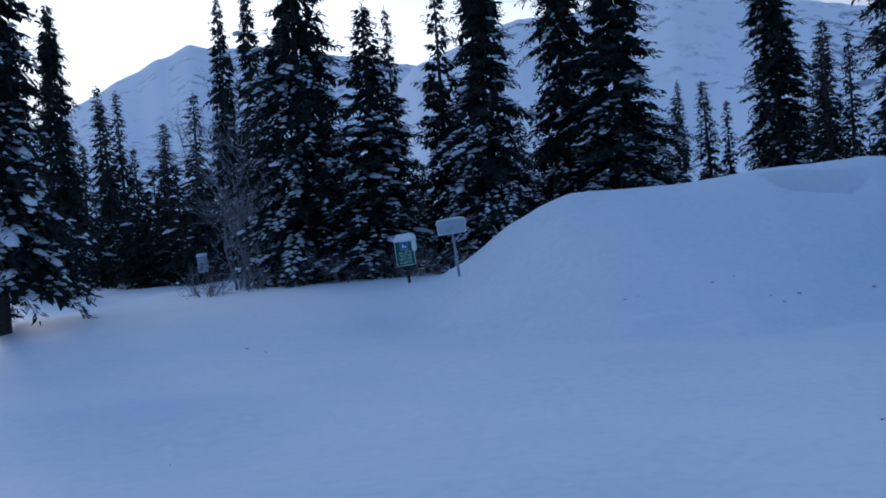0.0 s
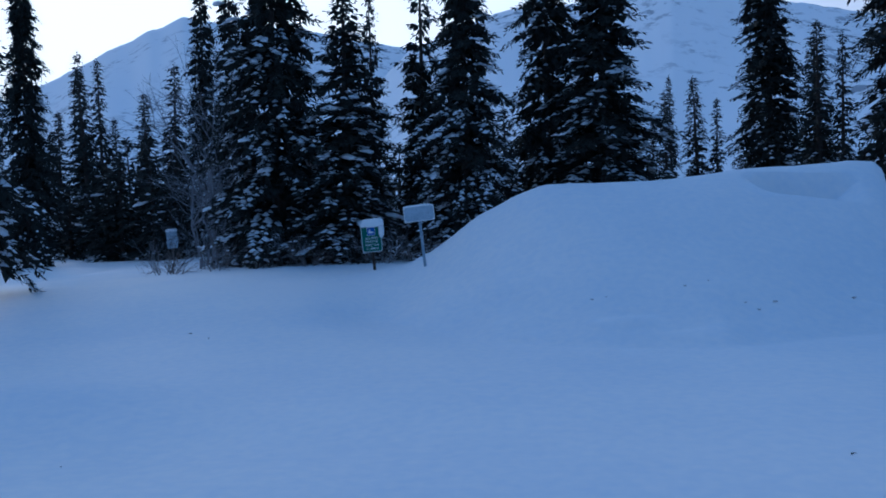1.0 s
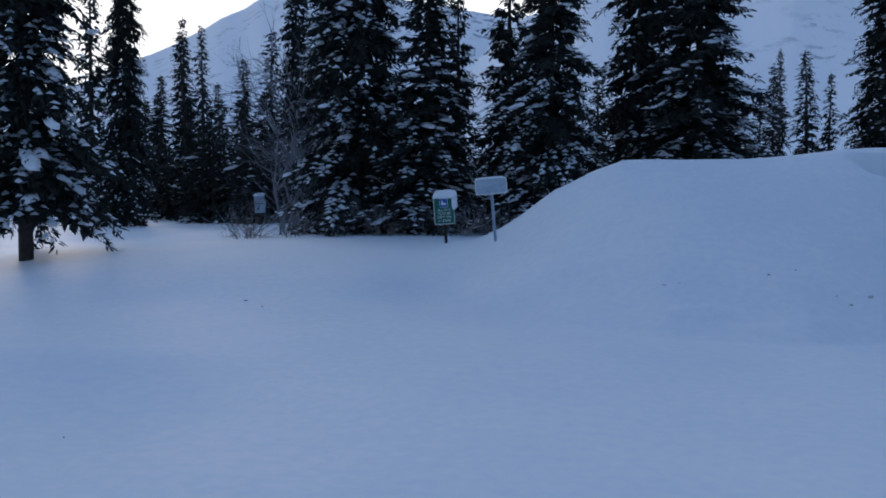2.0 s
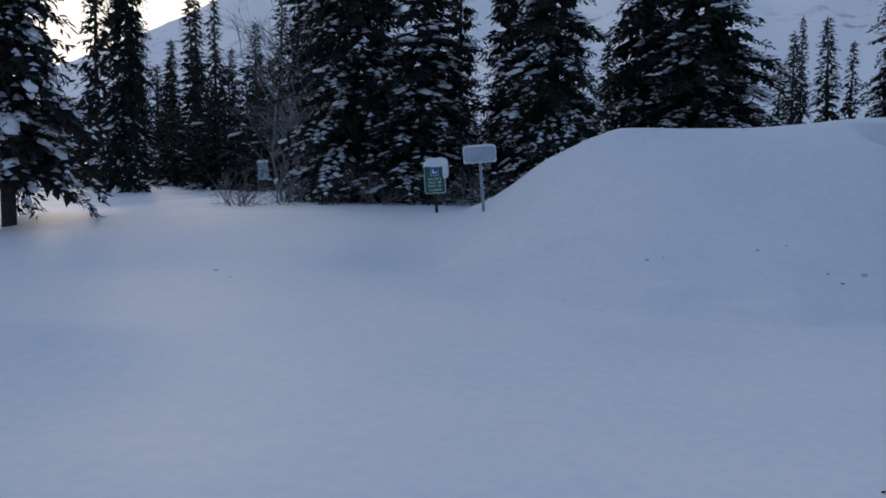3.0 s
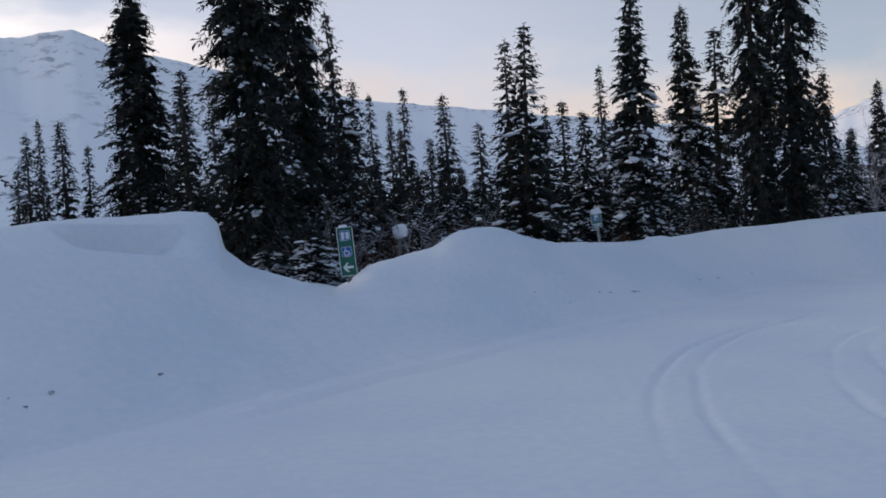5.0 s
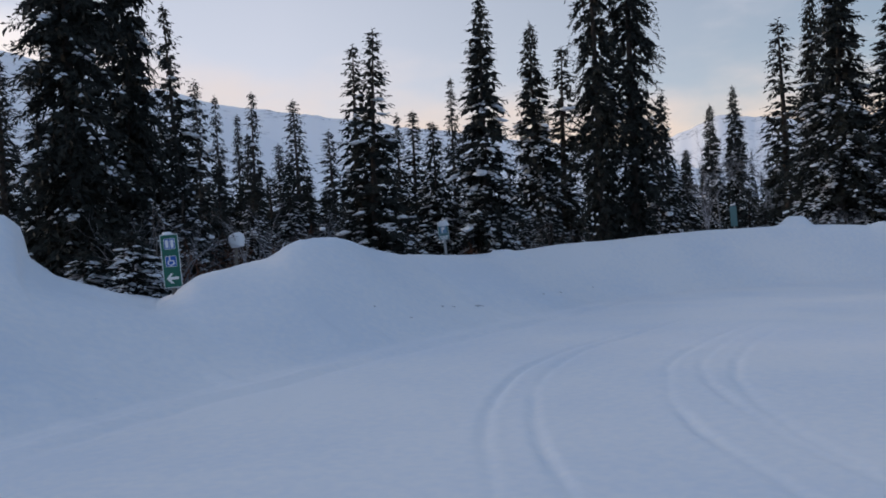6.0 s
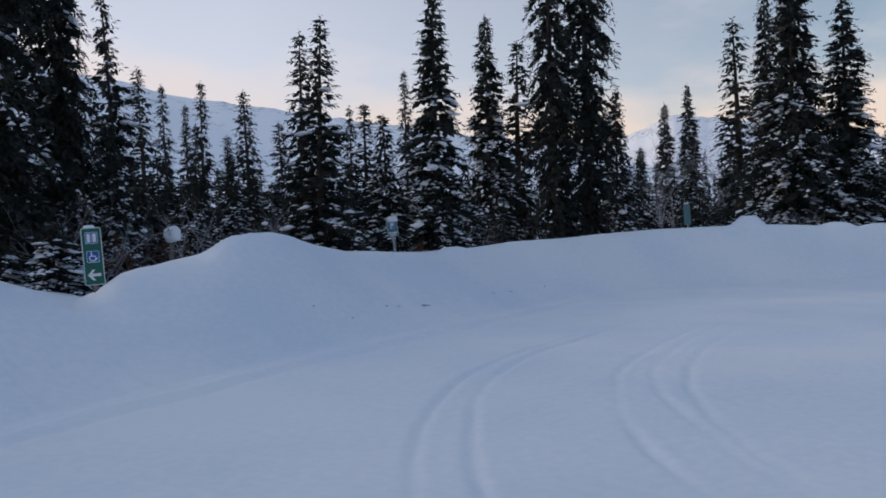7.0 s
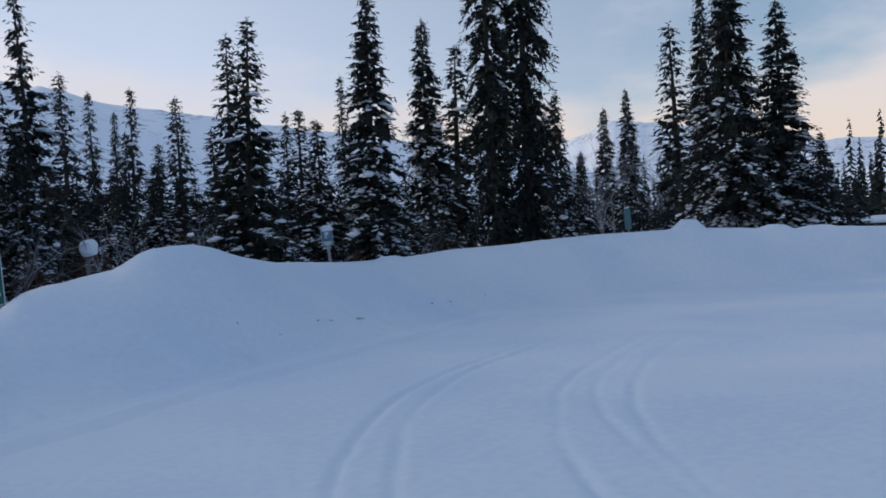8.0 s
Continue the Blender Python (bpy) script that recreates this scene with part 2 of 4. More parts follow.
def wood_level(x, y):
    """The deep untracked snow among the trees, and the open trail on the left."""
    lift = 0.52 * smooth01((y - 10.5) / 6.5) * smooth01((x + 14) / 9.0)
    far = 0.12 * smooth01((y - 14) / 25)
    return np.maximum(lift * (1 - 0.65 * smooth01((y - 24) / 26)), far) + 0.35 * smooth01((x - 4) / 6) * smooth01((y - 12) / 8)


RUTS = [
    ((5.6, 5.4), (7.17, 7.49), (8.96, 9.22), (11.53, 10.79), (14.81, 11.84), (19.0, 12.6)),
    ((5.9, 5.0), (7.36, 7.07), (9.21, 8.91), (11.33, 10.24), (15.57, 11.81), (19.5, 12.4)),
    ((7.0, 4.2), (9.08, 6.95), (10.8, 8.37), (12.54, 9.42), (14.1, 9.95), (18.0, 10.9)),
    ((7.6, 4.0), (9.5, 6.6), (11.07, 8.01), (12.6, 9.0), (14.4, 9.75), (18.0, 10.6)),
    ((7.2, 3.4), (8.72, 5.52), (9.84, 6.64), (12.57, 8.59), (15.5, 9.6), (18.0, 10.2)),
]


def track_depth(x, y):
    """Shallow wheel ruts that swing round the lot."""
    z = np.zeros_like(x)
    near = (x > 4.5) & (x < 21) & (y > 2) & (y < 14)
    xn, yn = x[near], y[near]
    for k, pts in enumerate(RUTS):
        px, py = zip(*pts)
        c = np.polyfit(px, py, 3)
        slope = np.polyval(np.polyder(c), xn)
        d = (yn - np.polyval(c, xn)) / np.sqrt(1 + slope ** 2)
        d = d + 0.07 * value_noise(xn * 0.9 + k * 3, xn * 0, 14) + 0.025 * value_noise(xn * 4 + k * 3, xn * 0, 15)
        w = smooth01((xn - px[0]) / 1.5) * smooth01((px[-1] - xn) / 5)
        rag = (0.35 + 1.1 * (value_noise(xn * 1.3, xn * 0 + k, 5) + 0.5)) * (0.7 + 0.6 * (value_noise(xn * 5, yn * 5, 6) + 0.5))
        deep = 0.023 if k < 3 else 0.019
        z[near] += w * rag * (-deep * np.exp(-(d / 0.042) ** 2) + 0.2 * deep * np.exp(-((d + 0.11) / 0.05) ** 2) + 0.1 * deep * np.exp(-((d - 0.13) / 0.07) ** 2))
    return z


def ground_height(x, y):
    x, y = np.asarray(x, float), np.asarray(y, float)
    wob = 0.16 * value_noise(x * 0.8, y * 0.8, 3)
    toe, crest = lerp_table(x, TOE) + wob, lerp_table(x, CREST) + 0.3 * wob
    # the cuts through the bank run slantwise
    slant = np.clip((x - 2.0) / 14.0, 0.0, 1.1) * smooth01((x - 1) / 3)
    top = lerp_table(x - slant * np.clip(y - crest, -1.5, 4.0), TOP)
    top = top + 0.05 * value_noise(x * 1.7, y * 0.4, 8)
    s = (y - toe) / (crest - toe)
    plain = lerp_table(x, PLAIN_TOP)
    face = (plain + (top - plain) * smooth01((s - 0.45) / 0.5)) * (0.5 * np.clip(s, 0, 1) + 0.5 * smooth01(s))
    wood = wood_level(x, y)
    back = wood + (top - wood) * (1 - smooth01((y - crest - 0.7) / 2.6))
    bank = np.where(s < 1, face, back)
    left = smooth01((x + 3.2) / 1.6)
    z = bank * left + wood * (1 - left)
    # scooped hollow near the bank's cut corner
    z -= np.exp(-((x - 5.15) / 0.80) ** 6) * 0.55 * np.clip(y - 15.0, 0, 0.9) * (y < 15.86)
    z += 0.07 * value_noise(x * 0.35, y * 0.35, 1) + 0.02 * value_noise(x * 1.3, y * 1.3, 2) * smooth01((y - 3) / 8 + 0.3)
    # lumps of thrown snow on the far bank
    for lx, ly, lz, lr in ((30.9, 16.35, 0.30, 0.46), (33.5, 14.4, 0.14, 0.5), (34.8, 13.4, 0.10, 0.7), (20.2, 19.6, 0.08, 0.4)):
        z += lz * np.exp(-(((x - lx) ** 2 + (y - ly) ** 2) / lr ** 2) ** 2)
    # small lumps at the bank's foot
    z += 0.16 * np.clip(value_noise(x * 2.2, y * 2.2, 11) - 0.12, 0, 1) * np.exp(-((s - 0.15) / 0.25) ** 2) * left
    # old drifts in the open left part of the lot
    z += 0.15 * np.exp(-((y - 8.2 - 0.12 * (x + 4)) / 0.7) ** 2) * smooth01((-1.0 - x) / 3.5) * (0.6 + value_noise(x * 0.5, y * 0.2, 21))
    z -= 0.10 * np.exp(-((y - 6.6 - 0.1 * (x + 2)) / 0.9) ** 2 - ((x + 2.2) / 2.2) ** 2)
    # the untracked snow beside the lot lies a little higher, with a soft sloping edge
    edge = 8.3 - 0.75 * (x + 3.2)
    z += 0.19 * smooth01((y - edge) / 3.2) * (0.10 * smooth01((-0.4 - x) / 3.0) + 1.0 * smooth01((-7.0 - x) / 4.0)) * (1 + 0.5 * value_noise(x * 0.6, y * 0.6, 33))
    # a low plough line along the foot of the bank
    line = toe - 0.55 + 0.12 * value_noise(x * 0.5, x * 0, 41)
    z += (0.035 * np.exp(-((y - line) / 0.13) ** 2) - 0.03 * np.exp(-((y - line + 0.30) / 0.09) ** 2)) * smooth01((x - 4) / 3) * smooth01((24 - x) / 5)
    # blocky chunks slid down the bank's face
    z += 0.10 * np.clip(value_noise(x * 1.6, y * 2.0, 51) - 0.22, 0, 1) * np.exp(-((s - 0.45) / 0.35) ** 2) * left
    z += track_depth(x, y)
    return z


def height(x, y):
    return float(ground_height(np.array([x]), np.array([y]))[0])


def build_ground():
    def axis(*runs):
        out = []
        for a0, a1, st in runs:
            out += list(np.arange(a0, a1 - 1e-6, st))
        return np.array(out + [runs[-1][1]])
    gx = axis((-3000, -300, 450), (-300, -60, 30), (-60, -16, 2), (-16, -3, 0.3), (-3, 5, 0.12), (5, 17, 0.05), (17, 40, 0.16), (40, 80, 2), (80, 300, 20), (300, 3000, 450))
    gy = axis((-3000, -300, 450), (-300, -30, 30), (-30, -2, 2), (-2, 4, 0.3), (4, 13, 0.05), (13, 20, 0.1), (20, 30, 0.5), (30, 70, 2), (70, 300, 23), (300, 3000, 450))
    X, Y = np.meshgrid(gx, gy)
    Z = ground_height(X, Y)
    nx, ny = len(gx), len(gy)
    idx = np.arange(nx * ny).reshape(ny, nx)
    faces = np.stack([idx[:-1, :-1], idx[:-1, 1:], idx[1:, 1:], idx[1:, :-1]], -1).reshape(-1, 4)
    me = mesh_of("ground", np.stack([X, Y, Z], -1).reshape(-1, 3).tolist(), faces.tolist(), SNOW, True)
    return tagged(new("ground", me), "white snow-covered lot with ploughed bank and faint wheel ruts", "snow ground", kind="structure")


build_ground()


# ---- mountains ----
def build_mountain(name, label, skyline, r0, r1, seed, rough, step=0.25):
    """A snowy massif round the place: skyline is azimuth and elevation in degrees of its ridge."""
    az = np.arange(skyline[0][0], skyline[-1][0] + 0.01, step)
    el = lerp_table(az, skyline) + 0.12 * value_noise(az * 0.9, az * 0, seed) + 0.10 * value_noise(az * 2.6, az * 0, seed + 1)
    rows = 40
    verts, faces = [], []
    for i in range(rows + 1):
        s = i / rows
        rr = r0 + (r1 - r0) * s
        ridge = 1 + 0.10 * value_noise(az * 0.3, az * 0 + s * 3, seed + 5) * (1 - s)
        zz = np.tan(np.radians(np.maximum(el, 0.0))) * r1 * s ** 1.25
        zz = zz * ridge + rough * (value_noise(az * 0.35 + s * 2, az * 0 + s * 4, seed + 2) + 0.12 * value_noise(az * 0.9 - s * 3, az * 0 + s * 9, seed + 3)) * math.sin(math.pi * s) - 6 * (1 - s)
        for k, a_ in enumerate(az):
            verts.append((math.sin(radians(a_)) * rr, math.cos(radians(a_)) * rr, zz[k]))
    n = len(az)
    for k in range(n):
        verts.append((math.sin(radians(az[k])) * r1 * 1.3, math.cos(radians(az[k])) * r1 * 1.3, -10))
    for i in range(rows + 1):
        for k in range(n - 1):
            p = i * n + k
            faces.append((p, p + 1, p + n + 1, p + n))
    return tagged(new(name, mesh_of(name, verts, faces, MOUNTAIN, True)), label, "mountain", kind="structure")


build_mountain("mountain_west", "hazy snow-covered mountain with rounded peak behind spruces",
               [(-60, 0), (-45, 2), (-33, 7.0), (-29, 9.0), (-25.8, 10.8), (-21.1, 13.1), (-20.2, 12.9), (-17, 12.7), (-12, 12.1), (-6, 11.0), (0, 9), (8, 5), (14, 0)], 500, 1100, 31, 16)
build_mountain("mountain_north", "broad snow-covered mountainside with scattered bare rocks",
               [(-14, 4), (-6.7, 11.0), (-1, 13.2), (0.5, 13.4), (4, 13.5), (7, 13.8), (10.3, 14.4), (12.5, 13.5), (17, 12.5), (22, 11.2), (27, 9.8), (32, 7.5), (38, 4.5), (46, 0)], 330, 800, 47, 12)
build_mountain("mountain_east", "long smooth snow-covered ridge behind the spruces",
               [(14, 5), (20, 8.5), (24.4, 10.9), (28.5, 9.8), (35.3, 8.9), (42, 7.9), (50, 6.6), (54, 6.0), (62, 3.5), (72, 0)], 600, 1500, 59, 14)
build_mountain("mountain_far", "distant cloud-veiled snowy mountain ridge",
               [(46, 2), (54, 5), (57.6, 6.4), (60.5, 7.6), (64, 7.2), (68, 6.2), (72, 5.4), (76, 5.2), (82, 5.0), (90, 4), (102, 0)], 1200, 2600, 71, 30)

# never in view: added to cut low skylight on the bank's face
build_mountain("unseen_ridge_behind", "unseen broad snowy valley side added behind to block low sky light",
               [(92, 2), (105, 8), (125, 12), (150, 14), (180, 13), (210, 14), (240, 13), (270, 10), (295, 6), (312, 0)], 260, 700, 83, 12, 1.0)


# ---- spruces ----
def tube(verts, faces, pts, radii, sides):
    """Append a tapered tube along points."""
    base = len(verts)
    for i, (p, r) in enumerate(zip(pts, radii)):
        q = Vector(pts[min(i + 1, len(pts) - 1)]) - Vector(pts[max(i - 1, 0)])
        if q.length < 1e-6:
            q = Vector((0, 0, 1))
        u = q.orthogonal().normalized()
        w = q.normalized().cross(u)
        for k in range(sides):
            an = 2 * math.pi * k / sides
            verts.append(tuple(Vector(p) + float(r) * (math.cos(an) * u + math.sin(an) * w)))
    for i in range(len(pts) - 1):
        for k in range(sides):
            a_, b_ = base + i * sides + k, base + i * sides + (k + 1) % sides
            faces.append((a_, b_, b_ + sides, a_ + sides))


def ico_sphere(level):
    bm = bmesh.new()
    bmesh.ops.create_icosphere(bm, subdivisions=level, radius=1)
    v = np.array([tuple(x.co) for x in bm.verts])
    f = np.array([[x.index for x in p.verts] for p in bm.faces])
    bm.free()
    return v, f


ICO_V, ICO_F = ico_sphere(2)
ICO_S, ICO_SF = ico_sphere(1)
UP = np.array([0.0, 0.0, 1.0])


def unit(v):
    return v / (np.linalg.norm(v, axis=-1, keepdims=True) + 1e-9)


def blades(C, D, ln, wide, rng, sag):
    """Pointed leaf-shaped quads at C along D, turned at random about their length."""
    an = rng.uniform(0, math.pi, (len(C), 1))
    ref = np.where(np.abs(D[:, 2:3]) < 0.9, UP[None], np.array([[1.0, 0, 0]]))
    U = unit(np.cross(D, ref))
    A = U * np.cos(an) + np.cross(D, U) * np.sin(an)
    mid = C + D * ln * 0.5
    tip = C + D * ln - UP * ln * sag
    V = np.stack([C, mid + A * wide, tip, mid - A * wide * 0.85 - D * ln * 0.1], 1).reshape(-1, 3)
    return V, np.arange(len(C) * 4).reshape(-1, 4)


def spruce_meshes(seed, h, radius, step, twig, snowy, lumps, droop=0.48, power=0.75, bare=0.04, gaps=0.15, skirt=3.5, spiky=0.0, thin=0.0):
    """Trunk, needle crown and snow load of one spruce. step: metres of trunk for each branch; twig: needle spray length;
    spiky: raised bare-looking boughs; thin: share of the boughs lost in the upper half."""
    rng = np.random.default_rng(seed)
    tv, tf = [], []
    bend = rng.normal(0, 0.006 * h, 2)
    def axis_at(z):
        u = z / h
        return np.array([bend[0] * u * u, bend[1] * u * u, z])
    zs = np.append(np.linspace(-0.5, h * 0.985, 12), h)
    tube(tv, tf, [tuple(axis_at(z)) for z in zs], [max(0.010, 0.012 * h * max(0, 1 - max(z, 0) / h) ** 0.9 + 0.006) for z in zs], 7)
    fine_c, fine_d, fine_l, core_c, core_d, core_l = [], [], [], [], [], []
    dust, lump_list = [], []
    z = bare * h
    phi = rng.uniform(0, 6.28)
    lobes = rng.uniform(0, 6.28, 6)
    while z < h * 0.99:
        u = z / h
        z += step * (0.5 + rng.random()) * (1.0 if u < 0.75 else 0.7)
        phi += 2.399 + rng.normal(0, 0.4)
        if rng.random() < gaps * (0.4 + u) + thin * smooth01((u - 0.35) / 0.4):
            continue
        prof = (1 - u) ** power * min(1.0, 0.6 + u * skirt)
        lobe = 1 + 0.13 * math.sin(u * 19 + lobes[0]) * math.sin(phi + lobes[1]) + 0.09 * math.sin(u * 47 + lobes[2]) + 0.10 * math.sin(2 * phi + u * 31 + lobes[3])
        L = radius * prof * lobe * (0.68 + 0.42 * rng.random()) + 0.05
        if rng.random() < 0.04 + 0.10 * spiky:
            L *= 1.28
        rise = -0.10 + 0.42 * (u - 0.4) + 0.35 * spiky * u + rng.normal(0, 0.13)
        sink = -droop * (0.55 + 0.5 * math.sin(math.pi * min(1, u + 0.15))) * rng.uniform(0.6, 1.4)
        hook = rng.uniform(0.1, 0.6) * (1 + spiky)
        o = axis_at(z)
        out = np.array([math.cos(phi), math.sin(phi), 0.0])
        side = np.array([-out[1], out[0], 0.0])
        curl = rng.normal(0, 0.15)

        def along(q):
            q = np.atleast_1d(q)[:, None]
            return o + out * L * q + side * curl * L * q * q + UP * L * (rise * q + sink * q * q + hook * np.maximum(0, q - 0.65) ** 1.5)
        if L > 0.45:
            tube(tv, tf, [tuple(p) for p in along(np.array([0, 0.5, 0.95]))], [0.010 + 0.007 * L, 0.007 + 0.004 * L, 0.003], 3)
        # dark inner sprays round the bough's root
        nc = max(3, int(L / 0.085))
        q = rng.uniform(0.06, 0.66, nc)
        core_c.append(along(q))
        core_d.append(out * rng.uniform(0.1, 1.0, (nc, 1)) + side * rng.normal(0, 0.6, (nc, 1)) + UP * rng.uniform(-1.1, 0.1, (nc, 1)))
        core_l.append(np.full(nc, min(0.27, 0.10 + 0.30 * L)))
        # flat fans of side twigs, each set with needle sprays
        nt = max(4, int(L / (0.36 * twig)))
        q = 0.22 + 0.78 * (np.arange(nt) + rng.random(nt)) / nt
        root = along(np.minimum(q, 1.02))
        sg = np.where(np.arange(nt) % 2 == 0, 1.0, -1.0)[:, None]
        td = unit(out * rng.uniform(0.45, 1.1, (nt, 1)) + side * sg * rng.uniform(0.3, 1.0, (nt, 1)) + UP * rng.uniform(-0.65, 0.12 + 0.2 * spiky, (nt, 1)))
        tl = (0.55 * twig + 0.36 * L * (1.02 - q) ** 0.8) * rng.uniform(0.6, 1.25, nt)
        td[-1], tl[-1] = unit(out + UP * (rise + 2 * sink) * 0.5), twig * 0.8
        m = np.maximum(1, np.ceil(tl / (0.55 * twig)).astype(int))
        idx = np.repeat(np.arange(nt), m)
        pos = np.concatenate([(np.arange(k) + rng.random(k) * 0.5) / k for k in m])
        c = root[idx] + td[idx] * (tl[idx] * pos)[:, None] - UP * (0.22 * tl[idx] * pos * pos)[:, None]
        fine_c.append(c)
        fine_d.append(td[idx] * 0.8 + rng.normal(0, 0.42, (len(idx), 3)) + UP * rng.uniform(-0.5, 0.05, (len(idx), 1)))
        fine_l.append(twig * rng.uniform(0.65, 1.25, len(idx)) * (1 - 0.35 * u ** 3))
        if rng.random() < snowy * (1.3 - 1.5 * u) * (0.35 + 1.3 * (0.5 + 0.5 * math.sin(2 * phi % 6.283 + 9 * u + lobes[4]) * math.sin(u * 41 + lobes[5]))):
            for k in np.nonzero(rng.random(nt) < 0.52 * min(1.2, snowy))[0]:
                dust.append((root[k] + td[k] * tl[k] * 0.2 + UP * 0.02, td[k] * np.array([1, 1, 0.7]), min(0.17, tl[k] * rng.uniform(0.5, 1.0)) + 0.03, rng.uniform(0.22, 0.48)))
            if rng.random() < 0.5 * lumps and L > 0.22:
                big = 0.05 + 0.10 * rng.random() ** 1.5
                for p in along(rng.uniform(0.5, 0.98) + rng.normal(0, 0.08, int(rng.integers(1, 5)))):
                    lump_list.append((p + side * rng.normal(0, 0.5 * big) + UP * big * 0.15, out, side, big * rng.uniform(0.55, 1.2), rise + 1.4 * sink))
    for i in range(14):      # leader
        fine_c.append(axis_at(h * (0.94 + 0.005 * i))[None])
        fine_d.append(np.array([[math.cos(i * 2.4), math.sin(i * 2.4), 1.1]]))
        fine_l.append(np.array([twig * 0.75]))
    C, D, ln = np.concatenate(fine_c), unit(np.concatenate(fine_d)), np.concatenate(fine_l)[:, None]
    V1, F1 = blades(C, D, ln, 0.18 * ln, rng, 0.12)
    C, D, ln = np.concatenate(core_c), unit(np.concatenate(core_d)), np.concatenate(core_l)[:, None]
    V2, F2 = blades(C, D, ln, 0.34 * ln, rng, 0.2)
    crown = mesh_of("crown", np.concatenate([V1, V2]).tolist(), np.concatenate([F1, F2 + len(V1)]).tolist(), NEEDLE)
    trunk = mesh_of("trunk", tv, tf, BARK, True)
    sv, sf = [], []
    for c, d, ln, wr in dust:
        d = d / (np.linalg.norm(d) + 1e-9)
        uu = np.cross(d, UP); uu /= np.linalg.norm(uu) + 1e-9
        b0 = len(sv)
        w_ = ln * wr
        sv += [c, c + d * ln * 0.4 + uu * w_, c + d * ln, c + d * ln * 0.5 - uu * w_, c + d * ln * 0.45 + UP * (0.02 + 0.6 * w_)]
        sf += [(b0, b0 + 1, b0 + 4), (b0 + 1, b0 + 2, b0 + 4), (b0 + 2, b0 + 3, b0 + 4), (b0 + 3, b0, b0 + 4)]
    for c, out, side, r, tilt in lump_list:
        b0 = len(sv)
        jig = 1 + 0.9 * value_noise(ICO_S[:, 0] * 1.6 + b0, ICO_S[:, 1] * 1.6 + ICO_S[:, 2] * 1.9, seed)
        q = ICO_S * jig[:, None] * r
        low = np.where(q[:, 2:3] < 0, 0.4, 0.65)
        sv += list(c + out * q[:, 0:1] * 1.35 + side * q[:, 1:2] + UP * (q[:, 2:3] * low + 0.6 * max(-1.2, tilt) * q[:, 0:1]))
        sf += [(t_[0] + b0, t_[1] + b0, t_[2] + b0) for t_ in ICO_SF.tolist()]
    snow = mesh_of("snow_load", [tuple(p) for p in sv], sf, SNOW_DUST, True) if sv else None
    return trunk, crown, snow


def spruce_kind(seed, h, radius, label, *args, **kw):
    trunk, crown, snow = spruce_meshes(seed, h, radius, *args, **kw)
    return trunk, crown, snow, h, radius, label


KINDS = {
    "broad": [spruce_kind(s, 10.0, 1.7, "tall dark spruce with drooping boughs laden with snow", 0.034, 0.15, 0.95, 0.9, power=0.72, bare=0.03, gaps=0.08) for s in (1, 2, 3)],
    "mid": [spruce_kind(s, 9.5, 1.2, "dark green spruce with snow clumps on its boughs", 0.036, 0.14, 0.9, 0.8, power=0.78, bare=0.03, gaps=0.10) for s in (4, 5, 6, 20)],
    "slim": [spruce_kind(s, 10.0, 0.8, "slender dark spire-shaped spruce with little snow", 0.062, 0.17, 0.55, 0.3, droop=0.6, power=0.70, bare=0.03, gaps=0.12) for s in (7, 8, 9, 21, 22)],
    "dark": [spruce_kind(s, 12.0, 1.4, "very tall dense dark spruce with bare upper boughs", 0.032, 0.15, 0.42, 0.6, droop=0.65, power=0.50, bare=0.05, gaps=0.10, skirt=6) for s in (10, 11, 23)],
    "hanging": [spruce_kind(s, 14.0, 1.2, "towering dark spruce with hanging tufts and visible trunk", 0.042, 0.16, 0.22, 0.5, droop=0.85, power=0.30, bare=0.06, gaps=0.16, skirt=1.2, thin=0.2) for s in (24, 25)],
    "ragged": [spruce_kind(s, 9.0, 1.1, "thin ragged spruce with sparse upturned upper boughs", 0.040, 0.14, 0.6, 0.4, droop=0.30, power=0.92, bare=0.03, gaps=0.10, spiky=0.9, thin=0.28) for s in (26, 27)],
    "snowy": [spruce_kind(s, 6.0, 1.0, "young spruce thickly covered with fresh snow", 0.046, 0.16, 1.3, 0.8, power=0.85, bare=0.02, gaps=0.08) for s in (12, 13, 28)],
    "small": [spruce_kind(s, 5.0, 0.8, "small dark spruce dusted with snow in the undergrowth", 0.085, 0.24, 0.45, 0.3, power=0.75, bare=0.01, gaps=0.05) for s in (14, 15, 16)],
    "sapling": [spruce_kind(s, 2.0, 0.55, "little spruce sapling white with frost and snow", 0.026, 0.09, 1.7, 0.5, power=0.8, bare=0.02, gaps=0.05) for s in (18, 19)],
    "edge": [spruce_kind(17, 10.0, 1.35, "big dark spruce with bare foot and snowy boughs", 0.032, 0.15, 0.85, 0.85, droop=0.55, power=0.5, bare=0.11, gaps=0.04, skirt=6)],
}
counter = itertools.count()


def plant(kind, x, y, top, radius, spin=None):
    """A spruce of a kind whose tip reaches the height top."""
    i = next(counter)
    trunk, crown, snow, h0, r0, label = KINDS[kind][i % len(KINDS[kind])]
    z = height(x, y) - 0.1
    h = top - z
    tree = new("spruce_tree")
    tagged(tree, label, "tree", "spruces round the lot")
    part_mesh("trunk", trunk, tree)
    tagged(part_mesh("crown", crown, tree), kind="stuff")
    if snow:
        tagged(part_mesh("snow_load", snow, tree, "white snow lying on boughs"), kind="stuff")
    s = (1.3 if kind == "slim" else 1.12) * radius / r0
    rng = random.Random(i * 7 + 1)
    tree.matrix_basis = pose(x, y, z, rng.uniform(-1, 1), rng.uniform(-1, 1), spin if spin is not None else rng.uniform(0, 360)) @ Matrix.Diagonal((s, s, h / h0, 1))
    return tree


